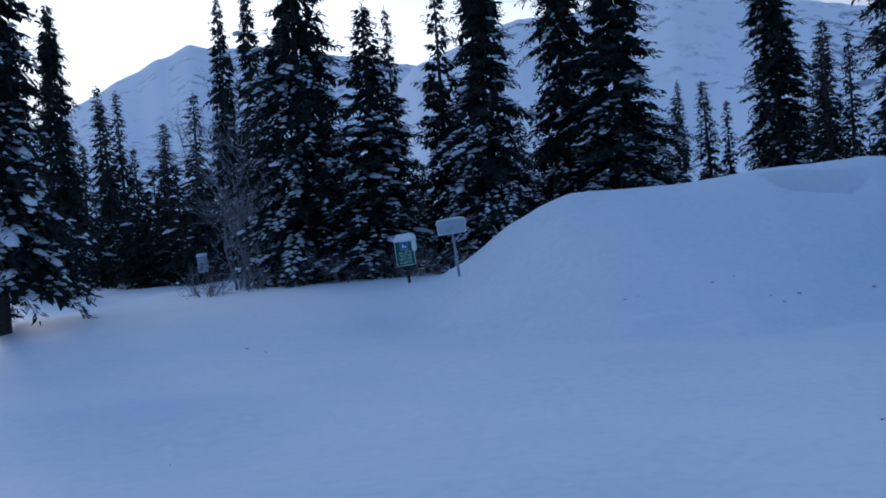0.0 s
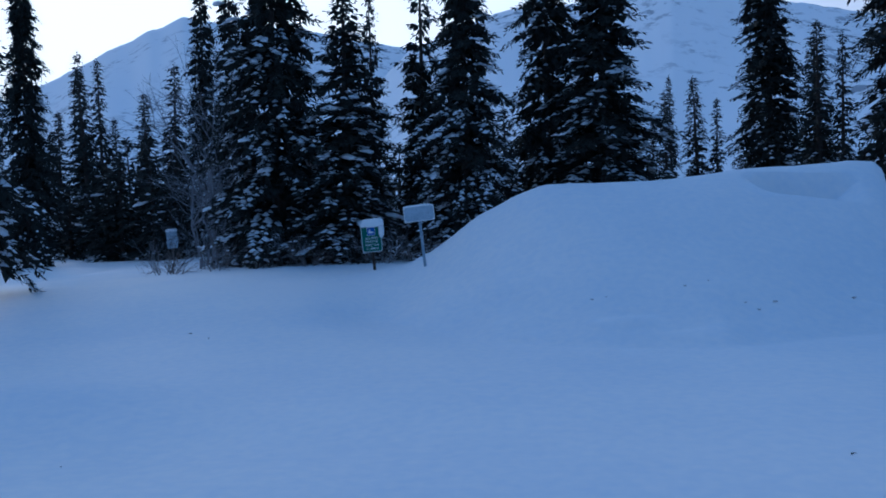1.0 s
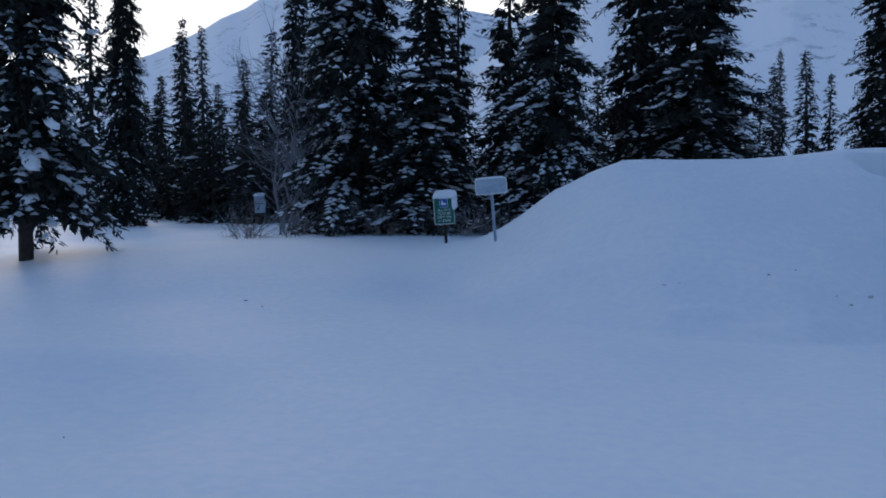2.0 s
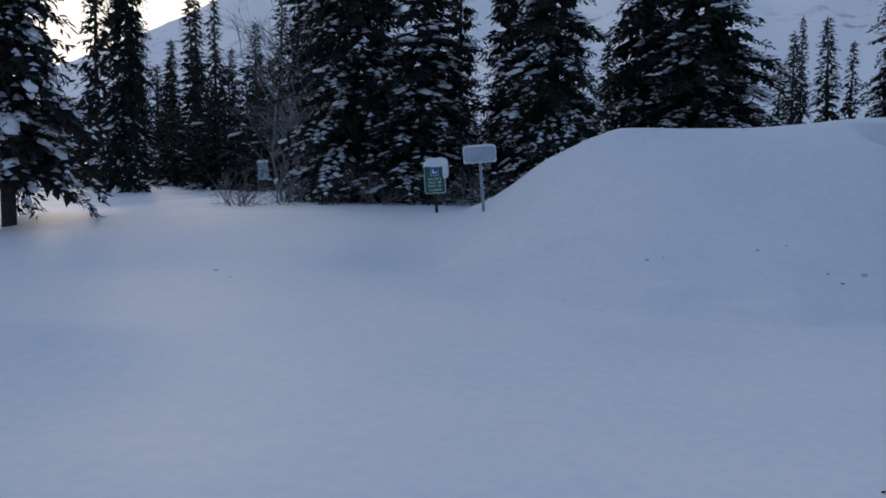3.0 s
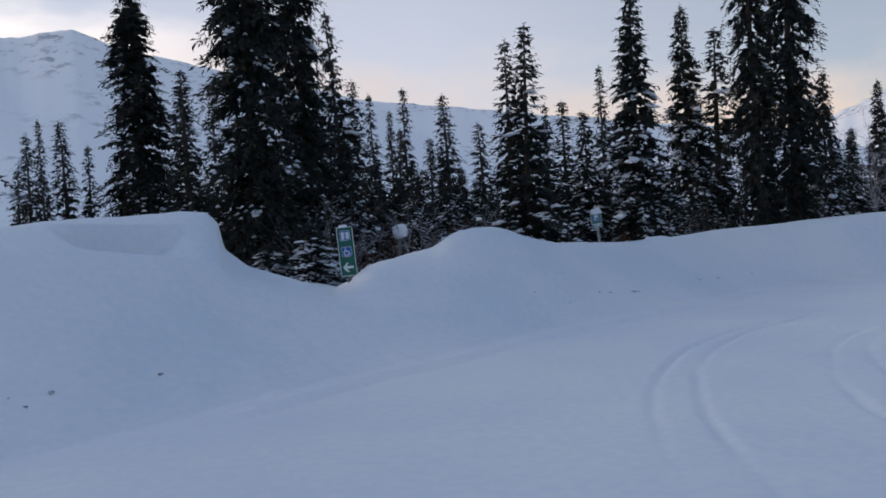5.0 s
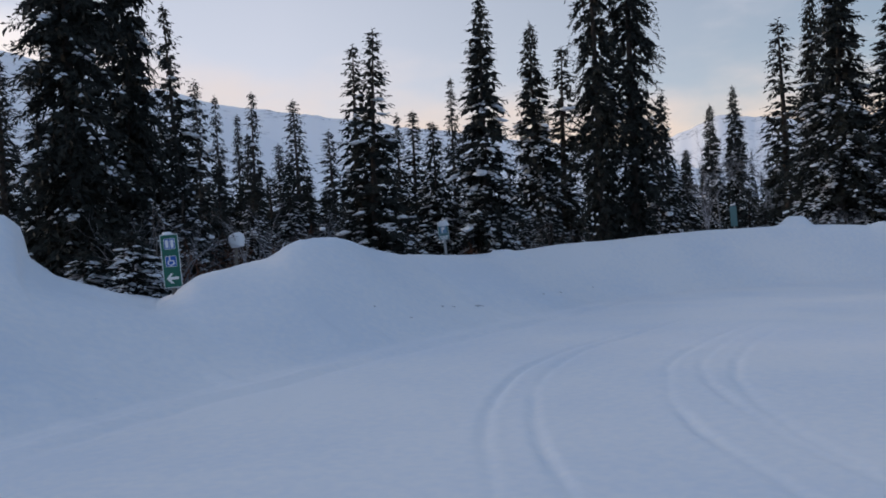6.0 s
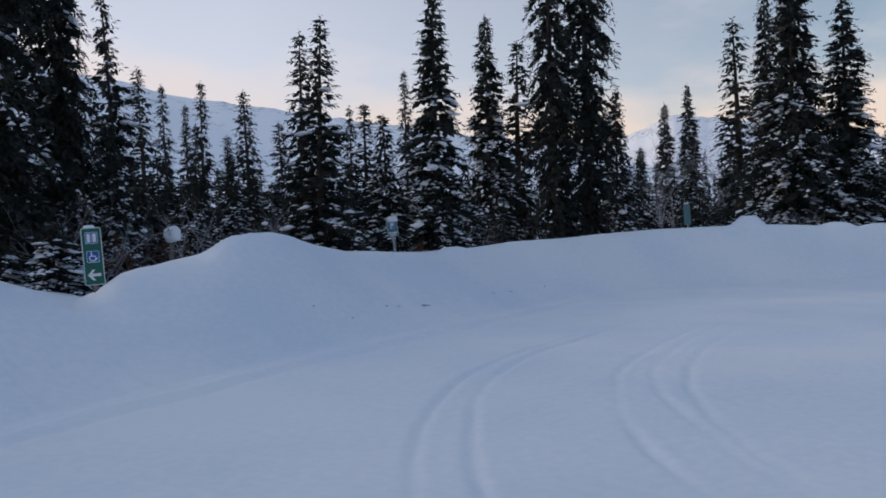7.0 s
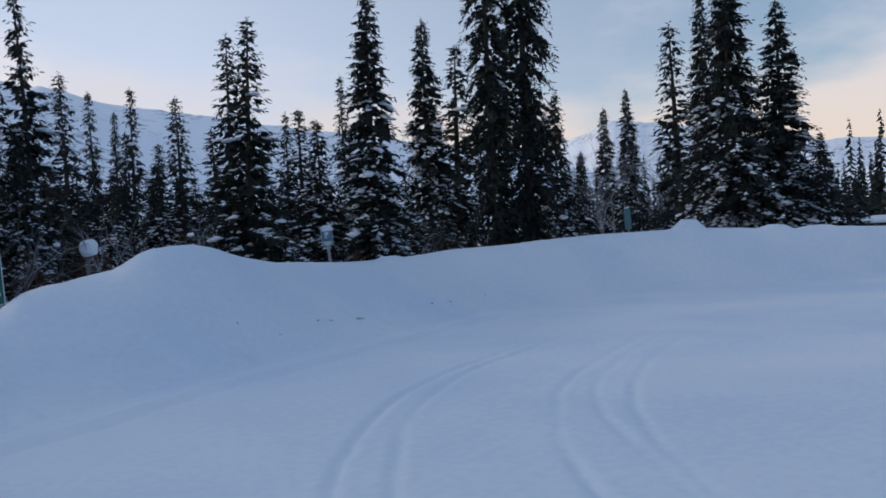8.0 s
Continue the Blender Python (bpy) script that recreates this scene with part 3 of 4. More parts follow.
LEFT_TREES = [
    ("edge", -9.75, 15.0, 10.2, 1.3), ("dark", -15.6, 27.6, 10.3, 0.95), ("slim", -24.8, 49.0, 11.9, 0.85), ("slim", -24.0, 50.0, 11.5, 0.8),
    ("slim", -26.8, 57.8, 9.0, 0.8), ("slim", -25.9, 59.8, 9.0, 0.8), ("slim", -19.7, 46.4, 8.8, 0.95), ("slim", -15.9, 40.8, 9.3, 0.9),
    ("mid", -27.0, 49.7, 7.4, 1.2), ("slim", -19.1, 31.1, 10.5, 0.7), ("slim", -21.6, 40.6, 7.2, 0.7), ("slim", -19.4, 39.2, 8.9, 0.9), ("mid", -11.2, 32.2, 11.3, 1.1), ("mid", -9.2, 29.4, 10.8, 1.1),
]
MIDDLE_TREES = [
    ("broad", -5.6, 21.7, 10.8, 1.8), ("mid", -3.7, 20.9, 7.3, 1.4), ("ragged", -3.5, 23.9, 7.9, 0.8), ("ragged", -2.0, 23.0, 8.8, 1.0),
    ("broad", -0.8, 20.7, 8.6, 1.45), ("slim", 0.1, 30.2, 5.2, 0.6), ("dark", 1.2, 22.4, 11.0, 1.1), ("broad", 2.4, 21.5, 8.6, 1.85),
    ("slim", 7.0, 39.4, 6.8, 0.62), ("slim", 8.4, 39.5, 7.4, 0.68), ("slim", 9.2, 39.5, 6.4, 0.5), ("dark", 10.45, 35.5, 12.1, 1.62),
    ("slim", 10.8, 31.4, 7.9, 0.75), ("slim", 13.1, 35.6, 8.3, 0.6), ("slim", 8.5, 46.4, 8.5, 0.5), ("slim", 6.9, 42.7, 5.8, 0.6),
]
RIGHT_TREES = [
    ("dark", 9.3, 21.4, 12.5, 1.3), ("dark", 11.0, 22.3, 11.3, 0.92), ("ragged", 14.9, 28.1, 9.4, 1.15), ("slim", 32.2, 47.9, 11.0, 1.1),
    ("slim", 31.0, 51.1, 11.9, 0.85), ("slim", 29.1, 45.1, 7.8, 0.8), ("slim", 28.7, 39.4, 7.8, 0.9), ("slim", 17.6, 22.7, 7.4, 0.6),
    ("ragged", 17.4, 21.7, 7.6, 1.15), ("slim", 25.7, 29.5, 7.1, 0.75), ("snowy", 21.6, 23.8, 5.6, 1.0), ("slim", 30.5, 32.3, 9.5, 0.6),
    ("mid", 22.3, 22.2, 9.4, 1.3), ("mid", 30.7, 27.4, 11.0, 1.4), ("slim", 33.3, 28.1, 10.3, 1.1), ("hanging", 26.6, 21.0, 14.5, 1.0),
    ("hanging", 27.8, 20.5, 15.0, 1.15), ("slim", 11.2, 32.9, 7.7, 0.8),
]
EAST_TREES = [
    ("slim", 20.4, 37.4, 9.2, 0.75), ("slim", 27.0, 48.0, 10.8, 0.7), ("slim", 29.8, 51.0, 10.4, 0.65), ("slim", 29.0, 48.8, 8.9, 0.65),
    ("slim", 33.1, 39.5, 9.0, 0.7), ("snowy", 29.6, 20.6, 6.7, 1.0), ("mid", 47.4, 30.6, 6.7, 1.0), ("mid", 52.0, 31.5, 9.8, 1.2),
    ("mid", 53.0, 30.3, 10.9, 1.3), ("slim", 44.7, 23.1, 12.2, 1.3), ("mid", 40.9, 19.9, 12.4, 1.3), ("broad", 37.6, 17.6, 12.1, 2.2),
    ("mid", 38.9, 16.0, 10.7, 1.8), ("mid", 61.9, 21.6, 7.7, 1.5),
]
for row in LEFT_TREES + MIDDLE_TREES + RIGHT_TREES + EAST_TREES:
    plant(*row)


def undergrowth_spruces():
    """Small spruces that close the gaps between the tall stems."""
    rng = random.Random(5)
    for k in range(100):
        az = -32 + 106 * (k + rng.random()) / 100
        d = rng.uniform(27, 62)
        if 6.5 < az < 15.5:
            d, el = rng.uniform(40, 60), rng.uniform(1.2, 1.9)
        elif az < -8:
            el = rng.uniform(3.0, 6.2)
        else:
            el = rng.uniform(2.6, 5.2)
        x, y = 1.5 + d * math.sin(radians(az)), 1.5 + d * math.cos(radians(az))
        if y < lerp_table(x, CREST) + 3.5 and x > -2:
            continue
        if x < -7 and y < 26 + 0.6 * (-x - 7):
            continue
        top = 1.55 + d * math.tan(radians(el))
        plant("small" if top < 5.5 else "slim", x, y, top, rng.uniform(0.22, 0.32) * (top - 0.5) if top < 5.5 else rng.uniform(0.7, 0.95))

    for k in range(26):      # a dark belt beyond the open trail
        az = -43 + 27 * (k + rng.random()) / 26
        d = rng.uniform(36, 52)
        plant("small", 1.5 + d * math.sin(radians(az)), 1.5 + d * math.cos(radians(az)), rng.uniform(3.0, 5.2), rng.uniform(0.9, 1.3))


undergrowth_spruces()


def woods(name, label, seed, count, az0, az1, d0, d1, h0, h1, blades):
    """A stretch of distant spruce wood, joined."""
    rng = np.random.default_rng(seed)
    V, F = [], []
    for k in range(count):
        az = math.radians(rng.uniform(az0, az1))
        d = rng.uniform(d0, d1)
        x, y = 2 + d * math.sin(az), 2 + d * math.cos(az)
        h = rng.uniform(h0, h1)
        if math.radians(4) < az < math.radians(17):
            h *= 0.45
        r = h * rng.uniform(0.10, 0.15)
        g = height(x, y)
        for i in range(blades):
            u = (i + rng.random()) / blades
            an = rng.uniform(0, 6.28)
            L = r * (1 - u) ** 0.8 + 0.12
            c = np.array([x, y, g + u * h])
            o = np.array([math.cos(an), math.sin(an), 0])
            sd = np.array([-o[1], o[0], 0]) * (0.13 + 0.25 * L)
            b0 = len(V)
            V += [c - sd * 0.6, c + o * L * 0.6 - sd - [0, 0, 0.15 * L], c + o * L - [0, 0, 0.5 * L], c + o * L * 0.6 + sd - [0, 0, 0.15 * L], c + sd * 0.6, c + [0, 0, 0.3]]
            F += [(b0, b0 + 1, b0 + 2), (b0, b0 + 2, b0 + 4), (b0 + 4, b0 + 2, b0 + 3), (b0, b0 + 2, b0 + 5)]
    tagged(new(name, mesh_of(name, [tuple(v) for v in V], F, NEEDLE_FAR)), label, "woods", kind="stuff")


woods("far_woods", "dark distant spruce wood on the valley floor", 77, 170, -40, 66, 75, 150, 4.5, 8.5, 60)
woods("far_woods", "far dark spruce wood beyond the lot", 78, 230, 62, 92, 85, 150, 6.0, 11.0, 60)
# out of view behind the lot, added to screen light from the horizon
woods("unseen_woods_behind", "unseen dark spruce wood added behind to block horizon light", 79, 150, 98, 312, 26, 60, 7.0, 12.0, 70)
plant("sapling", 9.3, 18.5, 2.1, 0.60)
plant("sapling", 8.7, 19.2, 1.8, 0.55)
plant("sapling", 9.9, 19.3, 1.9, 0.50)
thicket = random.Random(31)
for k in range(22):      # frosted young spruces in the thicket behind the gap
    x = 10.2 + 9.5 * (k + thicket.random()) / 22
    y = lerp_table(x, CREST) + thicket.uniform(4.5, 9.0)
    plant("snowy" if k % 3 else "small", x, y, thicket.uniform(2.6, 4.4), thicket.uniform(0.55, 0.9))
for k in range(14):      # and along the far bank
    x = 20.5 + 20 * (k + thicket.random()) / 14
    y = lerp_table(x, CREST) + thicket.uniform(4.5, 8.0)
    plant("snowy" if k % 2 else "small", x, y, thicket.uniform(2.4, 3.8), thicket.uniform(0.6, 0.9))
plant("snowy", 21.2, 24.0, 3.2, 0.8)
plant("snowy", 23.4, 23.0, 3.2, 0.8)


# ---- bare shrubs ----
def shrub_meshes(seed, h, spread, stems, mat, levels=3, lumps=2, thick=0.022, fan=0.55):
    rng = np.random.default_rng(seed)
    v, f, ends = [], [], []

    def grow(p, d, ln, r, lv):
        pts, q = [p], p
        dd = d
        for _ in range(2):
            dd = dd + rng.normal(0, 0.18, 3) + np.array([0, 0, -0.03])
            dd = dd / np.linalg.norm(dd)
            q = q + dd * ln / 2
            pts.append(q)
        tube(v, f, [tuple(x) for x in pts], [r, r * 0.75, r * 0.5], 4 if lv == levels else 3)
        ends.append(q)
        if lv > 0:
            for k in range(int(rng.integers(2, 5))):
                b = pts[int(rng.integers(1, 3))]
                nd = dd + rng.normal(0, fan, 3) + np.array([0, 0, 0.12])
                grow(b, nd / np.linalg.norm(nd), ln * rng.uniform(0.45, 0.75), r * 0.55, lv - 1)

    for k in range(stems):
        an = rng.uniform(0, 6.28)
        o = np.array([math.cos(an), math.sin(an), 0]) * rng.uniform(0, spread * 0.3)
        d = np.array([math.cos(an) * spread, math.sin(an) * spread, h]) * rng.uniform(0.7, 1.1)
        grow(o + np.array([0, 0, -0.3]), d / np.linalg.norm(d), h * 0.46 * rng.uniform(0.7, 1.1), thick * rng.uniform(0.7, 1.2), levels)
    twigs = mesh_of("branches", v, f, mat)
    sv, sf = [], []
    for k in range(lumps):
        c = ends[int(rng.integers(0, len(ends)))]
        sc = rng.uniform(0.03, 0.07)
        jig = 1 + 0.4 * value_noise(ICO_V[:, 0] * 1.7 + k, ICO_V[:, 1] * 1.7 + ICO_V[:, 2] * 2.1, seed)
        b0 = len(sv)
        sv += list(c + ICO_V * jig[:, None] * np.array([sc * 1.2, sc, sc * 0.6]))
        sf += [tuple(t_ + b0) for t_ in ICO_F]
    snow = mesh_of("snow_load", [tuple(p) for p in sv], sf, SNOW_DUST, True) if sv else None
    return twigs, snow


SHRUBS = {
    "frosted": [(*shrub_meshes(s, 2.2, 1.0, 7, FROST_TWIG), 2.2, "bare frosted willow shrub with snow lumps on its twigs") for s in (21, 22)],
    "brown": [(*shrub_meshes(s, 2.4, 1.1, 8, TWIG, lumps=0), 2.4, "bare grey-brown shrub with a few snow lumps") for s in (23, 24)],
    "rusty": [(*shrub_meshes(s, 1.6, 0.9, 9, RUST_TWIG, lumps=0), 1.6, "low rust-brown leafless shrub at the wood edge") for s in (25,)],
    "birch": [(*shrub_meshes(s, 6.5, 0.9, 3, BIRCH_TWIG, levels=4, lumps=0, thick=0.045, fan=0.4), 6.5, "slender bare deciduous tree whitened with frost") for s in (26, 27)],
}


def shrub(kind, x, y, h, i):
    twigs, snow, h0, label = SHRUBS[kind][i % len(SHRUBS[kind])]
    s = h / h0
    ob = new("bare_tree" if kind == "birch" else "shrub")
    tagged(ob, label, "tree" if kind == "birch" else "shrub", "" if kind == "birch" else "shrubs at the wood edge")
    tagged(part_mesh("branch_work", twigs, ob), kind="stuff")
    if snow:
        tagged(part_mesh("snow_load", snow, ob, "rounded white snow lumps"), kind="stuff")
    ob.matrix_basis = pose(x, y, height(x, y), 0, 0, (i * 77) % 360) @ Matrix.Diagonal((s, s, s, 1))
    return ob


for i, (x, y, h) in enumerate(((-8.0, 23.2, 6.4), (-7.5, 24.2, 5.8), (-7.3, 22.7, 4.4), (-8.3, 24.8, 7.0), (-7.0, 22.2, 3.6), (-7.7, 22.0, 3.2), (44.0, 27.0, 7.0), (46.0, 25.0, 6.5), (48.5, 26.0, 7.5))):
    shrub("birch", x, y, h, i)
rng = random.Random(9)
for i in range(30):      # brush under the trees beyond the signs
    x = -8.0 + 9.0 * i / 29
    shrub("frosted" if i % 2 else "brown", x, 20.2 + rng.uniform(-0.8, 1.6), rng.uniform(0.8, 1.5), i)
for i in range(18):      # thicket behind the gap in the bank
    x = 9.6 + 9.5 * (i + rng.random()) / 18
    y = lerp_table(x, CREST) + rng.uniform(3.2, 7.5)
    if 11.6 < x < 13.6 and y < 21.9:
        y += 2.4
    shrub(("brown", "frosted", "rusty")[i % 3], x, y, rng.uniform(1.8, 3.3), i)
for i in range(28):      # brush along the far bank
    x = 18.5 + 24 * (i + rng.random()) / 28
    y = lerp_table(x, CREST) + rng.uniform(2.2, 5.0)
    if abs(x - 19.6) < 0.9 and y < 22.6:
        y += 1.6
    if abs((y - 4.0) - 0.5476 * (x - 4.28)) < 1.2 and x < 33.6:
        y += 2.6
    shrub("rusty" if 21 < x < 27 and i % 2 else ("brown", "frosted")[i % 2], x, y, rng.uniform(1.2, 2.2), i)
for i in range(22):      # far brush round the trail on the left
    x = -26 + 16 * (i + rng.random()) / 22
    shrub("frosted", x, 36 - 0.55 * (x + 10) + rng.uniform(-1, 5), rng.uniform(1.0, 2.0), i)


# ---- signs ----
def plate_bm(w, h, t, r=0.02, seg=4):
    """A rounded plate standing in the xz plane, its face at y = -t / 2."""
    bm = bmesh.new()
    ring = []
    for cx, cz, a0 in ((w / 2 - r, h / 2 - r, 0), (-w / 2 + r, h / 2 - r, 90), (-w / 2 + r, -h / 2 + r, 180), (w / 2 - r, -h / 2 + r, 270)):
        for k in range(seg + 1):
            an = radians(a0 + 90 * k / seg)
            ring.append((cx + r * math.cos(an), cz + r * math.sin(an)))
    fr = [bm.verts.new((x, -t / 2, z)) for x, z in ring]
    bk = [bm.verts.new((x, t / 2, z)) for x, z in ring]
    bm.faces.new(fr)
    bm.faces.new(bk[::-1])
    n = len(ring)
    for k in range(n):
        bm.faces.new((fr[k], bk[k], bk[(k + 1) % n], fr[(k + 1) % n]))
    bmesh.ops.recalc_face_normals(bm, faces=bm.faces)
    return bm


def shifted(bm, x=0, y=0, z=0):
    bmesh.ops.translate(bm, verts=bm.verts, vec=(x, y, z))
    return bm


def polygon_bm(pts, t=0.003):
    bm = bmesh.new()
    f = bm.faces.new([bm.verts.new((x, 0, z)) for x, z in pts])
    r = bmesh.ops.extrude_face_region(bm, geom=[f])
    bmesh.ops.translate(bm, verts=[g for g in r["geom"] if isinstance(g, bmesh.types.BMVert)], vec=(0, -t, 0))
    bmesh.ops.recalc_face_normals(bm, faces=bm.faces)
    return bm


def post_bm(z0, z1, w=0.05, d=0.03, lean=0.0):
    """A channel-shaped post from z0 to z1."""
    bm = bmesh.new()
    prof = [(-w / 2, 0), (-w / 5, 0), (-w / 5, d), (w / 5, d), (w / 5, 0), (w / 2, 0), (w / 2, 0.006), (w / 4, 0.006), (w / 4, d + 0.006), (-w / 4, d + 0.006), (-w / 4, 0.006), (-w / 2, 0.006)]
    lo = [bm.verts.new((x, y, z0)) for x, y in prof]
    hi = [bm.verts.new((x + lean * (z1 - z0), y, z1)) for x, y in prof]
    n = len(prof)
    for k in range(n):
        bm.faces.new((lo[k], lo[(k + 1) % n], hi[(k + 1) % n], hi[k]))
    bm.faces.new(hi)
    bmesh.ops.recalc_face_normals(bm, faces=bm.faces)
    return bm


def snow_cap_bm(w, d, h, seed, flat=0.35, k=0.55):
    """A rounded, uneven cushion of snow whose foot lies at z = 0."""
    bm = bmesh.new()
    bmesh.ops.create_icosphere(bm, subdivisions=4, radius=1)
    for vt in bm.verts:
        x, y, z = vt.co
        q = [math.copysign(abs(c) ** k, c) for c in (x, y, z)]
        nz = noise.noise(Vector((x * 1.3 + seed, y * 1.3, z * 1.3))) * 0.22
        vt.co = ((q[0] * (1 + nz)) * w / 2, q[1] * (1 + nz) * d / 2, (q[2] * (1 + nz) * (1 if z > 0 else flat)) * h)
    return bm


def text_part(name, text, size, x, y, z, mat, parent):
    cu = bpy.data.curves.new(name, 'FONT')
    cu.body, cu.size, cu.extrude = text, size, 0.0015
    cu.align_x, cu.align_y = 'CENTER', 'CENTER'
    ob = new(name, cu)
    me = bpy.data.meshes.new_from_object(ob)
    bpy.data.objects.remove(ob)
    me.materials.clear()
    me.materials.append(mat)
    for p in me.polygons:
        p.material_index = 0
    out = new(name, me)
    out.parent = parent
    out.matrix_basis = pose(x, y, z, 90)
    return tagged(out, kind="stuff")


def sign(name, label, x, y, z, lean, turn):
    ob = tagged(new(name), label, "sign")
    ob.matrix_basis = pose(x, y, z, 0, lean, turn)
    return ob


def pets_sign():
    s = sign("pet_sign", "green metal pet-leash sign capped with snow", -2.465, 17.0, 1.205, -4, 3)
    panel = part("panel", plate_bm(0.385, 0.54, 0.004, 0.03), WHITE, s, "white-edged metal plate")
    part("face", shifted(plate_bm(0.361, 0.516, 0.004, 0.022), 0, -0.003), GREEN, panel, "dark green sign face")
    part("pictogram", shifted(plate_bm(0.145, 0.145, 0.003, 0.01), 0, -0.0065, 0.125), BLUE, panel, "blue pictogram square")
    part("pictogram_border", shifted(plate_bm(0.157, 0.157, 0.003, 0.012), 0, -0.0048, 0.125), WHITE, panel)
    part("pictogram_shape", shifted(polygon_bm([(-0.05, -0.035), (-0.035, 0.04), (-0.015, 0.04), (-0.01, 0.0), (0.03, 0.0), (0.05, -0.012), (0.045, -0.035)]), 0, -0.008, 0.125), WHITE, panel)
    for k, line in enumerate(("ALL PETS", "MUST BE", "KEPT ON", "A LEASH")):
        text_part("lettering", line, 0.062, 0, -0.0065, -0.008 - 0.066 * k, WHITE, panel)
    part("post", post_bm(-1.3, 0.25, 0.055, 0.03), DARK_WOOD, s, "dark post")
    part("snow_cap", shifted(snow_cap_bm(0.42, 0.22, 0.13, 2.0), 0.03, 0.02, 0.25), SNOW_CAP, s, "thick white snow cap", True)
    part("snow_side", shifted(snow_cap_bm(0.09, 0.16, 0.13, 5.0, 1.0), 0.20, 0.03, 0.13), SNOW_CAP, s, "", True)


def plastered_sign():
    s = sign("plastered_sign", "rectangular sign board plastered white with frost on leaning post", -1.36, 15.45, 1.635, -5, 5)
    board = part("board", plate_bm(0.53, 0.27, 0.02, 0.03), WHITE, s, "white rectangular board")
    part("frost", shifted(plate_bm(0.50, 0.24, 0.012, 0.05), 0, -0.014), FROSTED, board, "rough blue-white frost layer")
    part("post", shifted(post_bm(-1.6, 0.1, 0.048, 0.03), 0, 0.012), FROSTED, s, "pale frosted post")
    part("snow_cap", shifted(snow_cap_bm(0.48, 0.05, 0.02, 7.0), 0, 0.0, 0.135), SNOW_CAP, s, "thin snow ridge", True)


def restroom_sign():
    s = sign("restroom_sign", "tall green restroom direction sign leaning in snow", 9.31, 16.94, 1.54, -3.2, -22)
    panel = part("panel", plate_bm(0.295, 0.90, 0.004, 0.025), WHITE, s, "white-edged metal plate")
    part("face", shifted(plate_bm(0.270, 0.875, 0.004, 0.018), 0, -0.003), GREEN, panel, "green sign face")
    for z in (0.29, -0.005):
        part("pictogram_border", shifted(plate_bm(0.182, 0.182, 0.003, 0.02), 0, -0.0048, z), WHITE, panel)
        part("pictogram", shifted(plate_bm(0.168, 0.168, 0.003, 0.016), 0, -0.0065, z), BLUE, panel, "blue pictogram square")
    for x in (-0.042, 0.042):
        part("pictogram_bar", shifted(polygon_bm([(-0.028, 0.045), (-0.013, 0.068), (0.013, 0.068), (0.028, 0.045), (0.022, -0.068), (-0.022, -0.068)]), x, -0.008, 0.29), WHITE, panel)
    part("pictogram_bar", shifted(plate_bm(0.007, 0.14, 0.003, 0.003), 0, -0.0085, 0.29), WHITE, panel)
    arc = [(0.055 * math.cos(radians(a_)) - 0.005, 0.055 * math.sin(radians(a_)) - 0.02) for a_ in range(130, 361, 23)]
    arc += [(0.037 * math.cos(radians(a_)) - 0.005, 0.037 * math.sin(radians(a_)) - 0.02) for a_ in range(360, 129, -23)]
    part("pictogram_arc", shifted(polygon_bm(arc), 0, -0.008, -0.005), WHITE, panel)
    part("pictogram_stem", shifted(polygon_bm([(-0.03, 0.08), (-0.012, 0.08), (-0.008, 0.02), (0.04, 0.015), (0.065, -0.05), (0.05, -0.055), (0.028, 0.0), (-0.025, 0.0)]), 0, -0.0115, -0.005), WHITE, panel)
    part("arrow", shifted(polygon_bm([(-0.10, 0.0), (-0.025, 0.085), (0.015, 0.085), (-0.03, 0.024), (0.095, 0.024), (0.095, -0.024), (-0.03, -0.024), (0.015, -0.085), (-0.025, -0.085)]), 0, -0.0055, -0.29), WHITE, panel, "white arrow")
    part("post", post_bm(-1.5, 0.40, 0.07, 0.035), WOOD, s, "grey post")
    part("snow_cap", shifted(snow_cap_bm(0.16, 0.08, 0.04, 3.0), -0.02, 0.0, 0.452), SNOW_CAP, s, "small snow cap", True)


def buried_sign():
    s = sign("buried_sign", "small sign buried in a round ball of snow", 13.0, 21.4, 1.95, 1, -25)
    part("board", plate_bm(0.30, 0.30, 0.01, 0.02), DARK_WOOD, s, "dark board edge")
    part("snow_ball", shifted(snow_cap_bm(0.36, 0.34, 0.18, 11.0, 1.0, 0.8), 0.02, -0.05, 0.0), SNOW_CAP, s, "rounded white snow ball", True)
    part("post", shifted(post_bm(-1.6, 0.05, 0.08, 0.05), 0, 0.01), WOOD, s, "grey post")


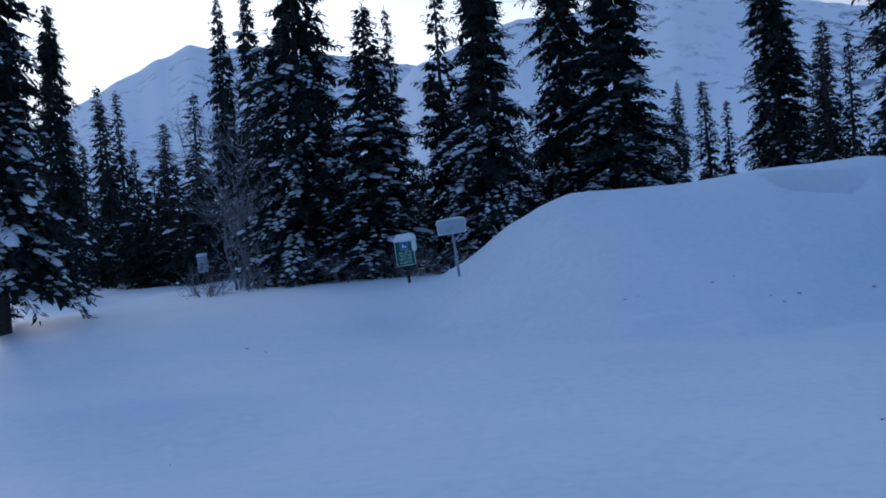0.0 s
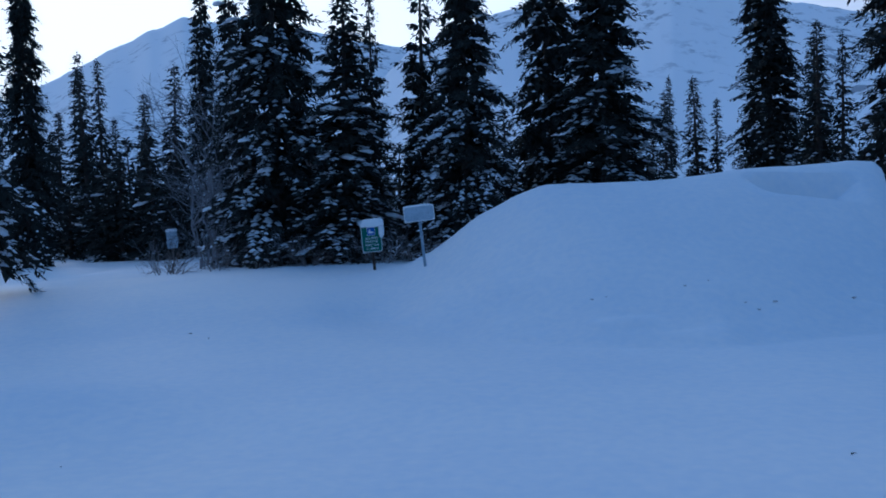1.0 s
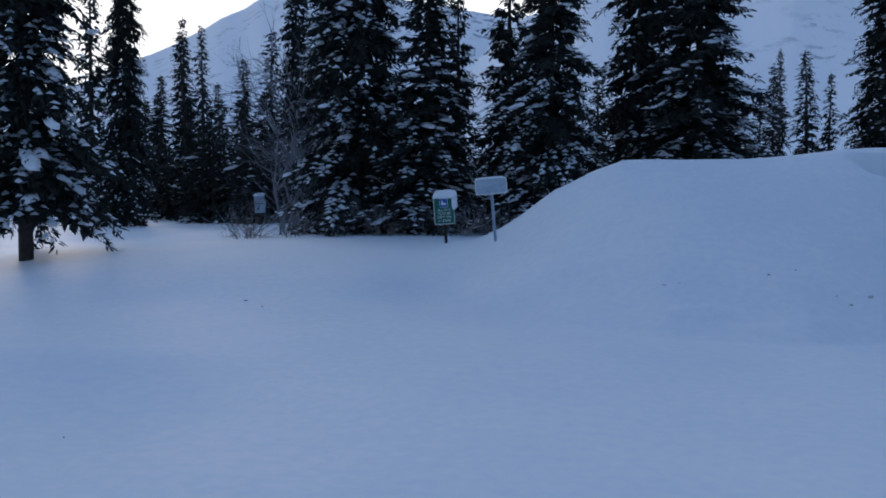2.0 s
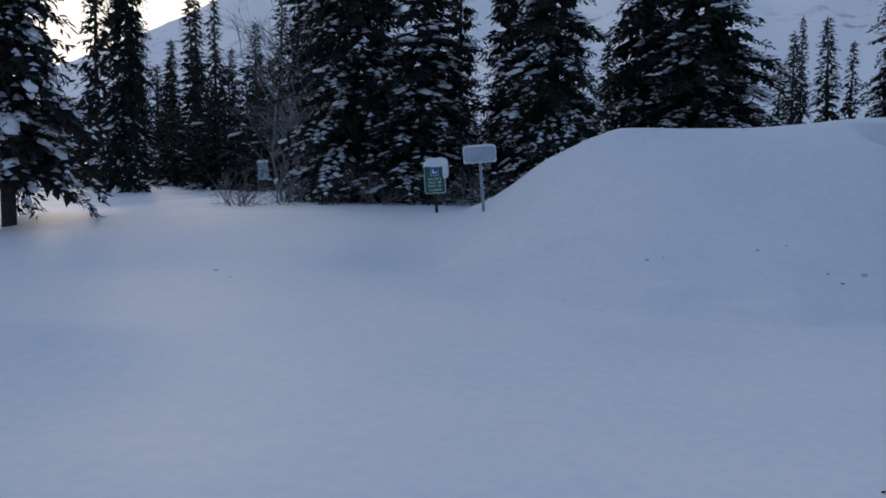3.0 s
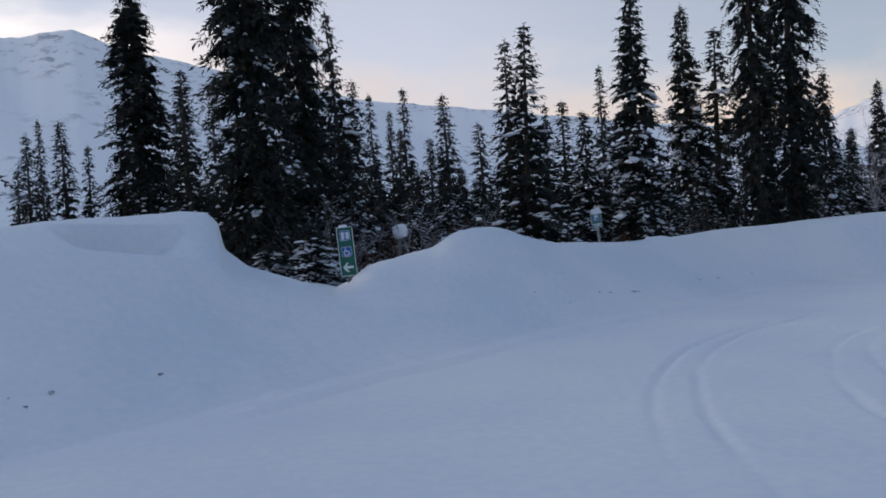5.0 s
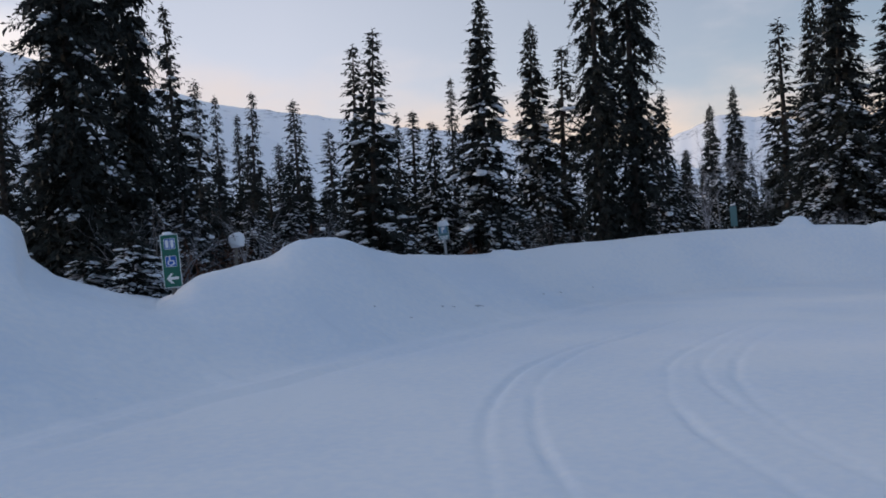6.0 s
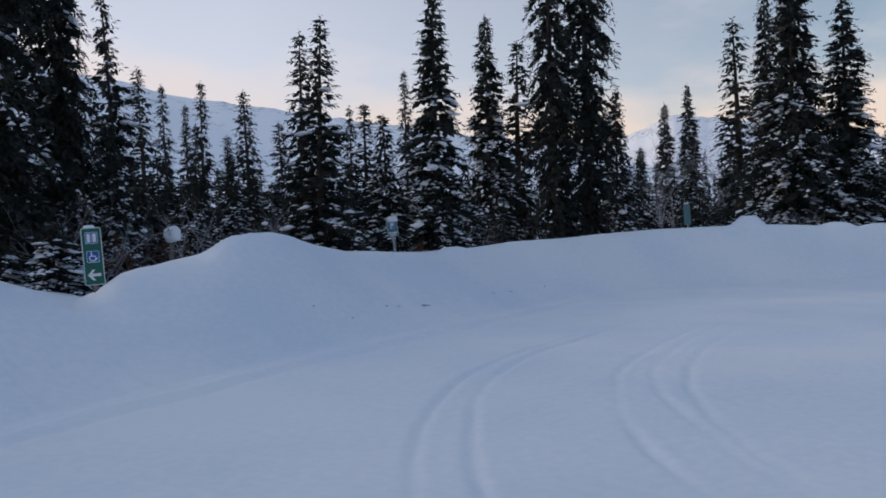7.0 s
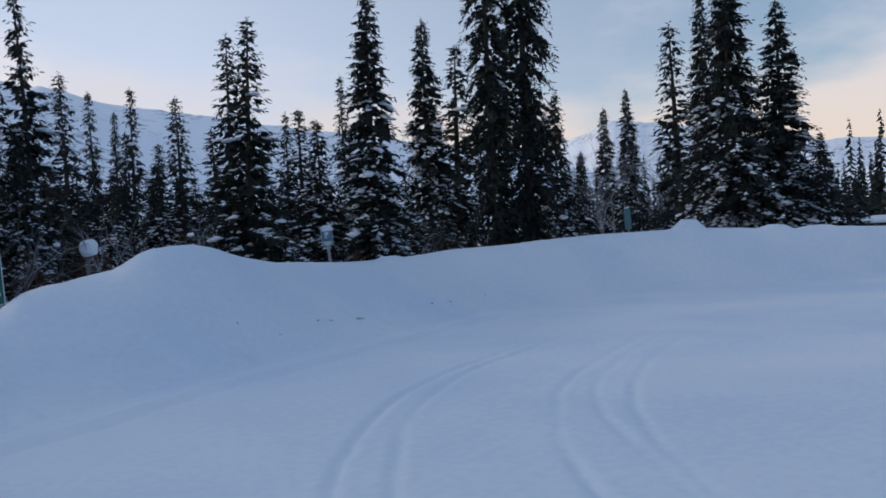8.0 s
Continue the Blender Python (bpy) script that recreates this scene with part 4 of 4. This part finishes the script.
def parking_sign():
    s = sign("parking_sign", "blue parking sign with snow cap on leaning post", 19.9, 21.7, 2.02, -5, -38)
    panel = part("panel", plate_bm(0.31, 0.46, 0.005, 0.03), WHITE, s, "white-edged metal plate")
    part("face", shifted(plate_bm(0.285, 0.435, 0.004, 0.025), 0, -0.004), TEAL, panel, "faded blue sign face")
    part("pictogram", shifted(plate_bm(0.19, 0.20, 0.003, 0.02), 0, -0.0075, 0.06), FADED, panel, "faded blue pictogram square")
    part("pictogram_shape", shifted(polygon_bm([(-0.05, -0.08), (-0.05, 0.08), (0.03, 0.08), (0.055, 0.04), (0.03, 0.0), (-0.02, 0.0), (-0.02, -0.08)]), 0, -0.009, 0.06), WHITE, panel)
    part("lettering_bar", shifted(plate_bm(0.24, 0.035, 0.003, 0.005), 0, -0.0075, -0.13), WHITE, panel)
    part("lettering_bar", shifted(plate_bm(0.20, 0.035, 0.003, 0.005), 0, -0.0075, -0.18), WHITE, panel)
    part("snow_cap", shifted(snow_cap_bm(0.31, 0.2, 0.12, 13.0), 0.02, 0.02, 0.21), SNOW_CAP, s, "rounded snow cap", True)
    part("post", shifted(post_bm(-2.2, 0.2, 0.08, 0.05), 0, 0.006), STEEL, s, "grey steel post")


def far_sign():
    s = sign("marker_sign", "narrow teal marker sign beyond the bank", 33.5, 20.0, 2.28, -2, -55)
    part("panel", plate_bm(0.25, 0.78, 0.008, 0.02), TEAL, s, "faded teal panel")
    part("post", shifted(post_bm(-2.2, 0.3, 0.06, 0.04), 0, 0.006), STEEL, s, "grey steel post")
    part("snow_cap", shifted(snow_cap_bm(0.2, 0.08, 0.04, 17.0), 0, 0, 0.425), SNOW_CAP, s, "", True)


def number_sign():
    s = sign("number_sign", "white number sign half covered with frost beside trail", -11.35, 29.0, 1.08, -3, 18)
    s.scale = (1.1, 1.1, 1.1)
    panel = part("panel", plate_bm(0.32, 0.55, 0.006, 0.03), FROSTED, s, "frosted pale plate")
    text_part("lettering", "2", 0.30, -0.04, -0.004, -0.08, BLACK, panel)
    part("frost", shifted(snow_cap_bm(0.18, 0.03, 0.16, 19.0, 1.0), 0.09, -0.012, -0.05), FROSTED, s, "clinging frost", True)
    part("snow_cap", shifted(snow_cap_bm(0.33, 0.14, 0.07, 23.0), 0, 0, 0.27), SNOW_CAP, s, "", True)
    part("post", shifted(post_bm(-1.3, 0.1, 0.05, 0.03), 0, 0.006), DARK_WOOD, s, "dark post")


pets_sign(); plastered_sign(); restroom_sign(); buried_sign(); parking_sign(); far_sign(); number_sign()


# ---- snow-covered table far beyond the bank ----
def snowy_table(x, y, top, turn):
    t = tagged(new("picnic_table"), "long timber table buried under a thick snow slab", "table")
    g = height(x, y)
    t.matrix_basis = pose(x, y, top, 0, 0, turn)
    for k in range(4):
        part("plank", shifted(plate_bm(2.6, 0.19, 0.05, 0.01), 0, -0.3 + 0.2 * k, 0), DARK_WOOD, t).matrix_basis = pose(0, -0.3 + 0.2 * k, -0.03, 90)
    for sx in (-1.1, 1.1):
        for sy in (-0.3, 0.3):
            part("leg", shifted(post_bm(g - top - 0.3, -0.05, 0.10, 0.09), sx, sy), DARK_WOOD, t)
    part("snow_slab", shifted(snow_cap_bm(2.8, 1.1, 0.34, 29.0, 0.1), 0, 0, 0.02), SNOW_CAP, t, "thick smooth snow slab", True)


snowy_table(51.6, 18.1, 1.75, -40)
snowy_table(53.4, 16.3, 1.70, -52)


# ---- twig litter on the snow ----
def litter(x, y, size, turn, seed, i_dark):
    rng = random.Random(seed)
    v, f = [], []
    for k in range(3):
        p = [(rng.uniform(-0.3, 0.3) * size, rng.uniform(-0.3, 0.3) * size, 0.01)]
        for _ in range(3):
            p.append((p[-1][0] + rng.uniform(-0.1, 0.45) * size, p[-1][1] + rng.uniform(-0.25, 0.25) * size, 0.008 + rng.random() * 0.15 * size))
        tube(v, f, p, [0.16 * size, 0.13 * size, 0.1 * size, 0.03 * size], 5)
    ob = tagged(new("twig_litter", mesh_of("twig_litter", v, f, BARK if i_dark else CLOD)), "small broken twig half buried in snow", "twig", "litter on the snow")
    ob.matrix_basis = pose(x, y, height(x, y), 0, 0, turn)


LITTER = [(2.33, 6.18, 0.032), (12.4, 15.42, 0.06), (13.06, 15.2, 0.04), (14.44, 15.87, 0.07), (14.85, 16.0, 0.06), (15.75, 16.25, 0.09), (16.0, 16.3, 0.06), (19.07, 17.25, 0.08), (19.8, 17.35, 0.09), (21.75, 17.8, 0.07), (3.55, 11.95, 0.11), (2.48, 12.21, 0.06), (2.81, 12.3, 0.05), (1.28, 12.03, 0.05), (1.45, 12.05, 0.04), (-4.1, 11.9, 0.07), (-3.72, 11.52, 0.05), (4.75, 12.5, 0.12), (3.32, 11.75, 0.08), (3.2, 11.9, 0.05), (-2.85, 6.3, 0.03), (6.4, 12.65, 0.03)
]
for i, (x, y, size) in enumerate(LITTER):
    litter(x, y, size if i == 0 else size * (1.15 if x > 7 else 0.75), i * 67 % 360, i, i == 0)
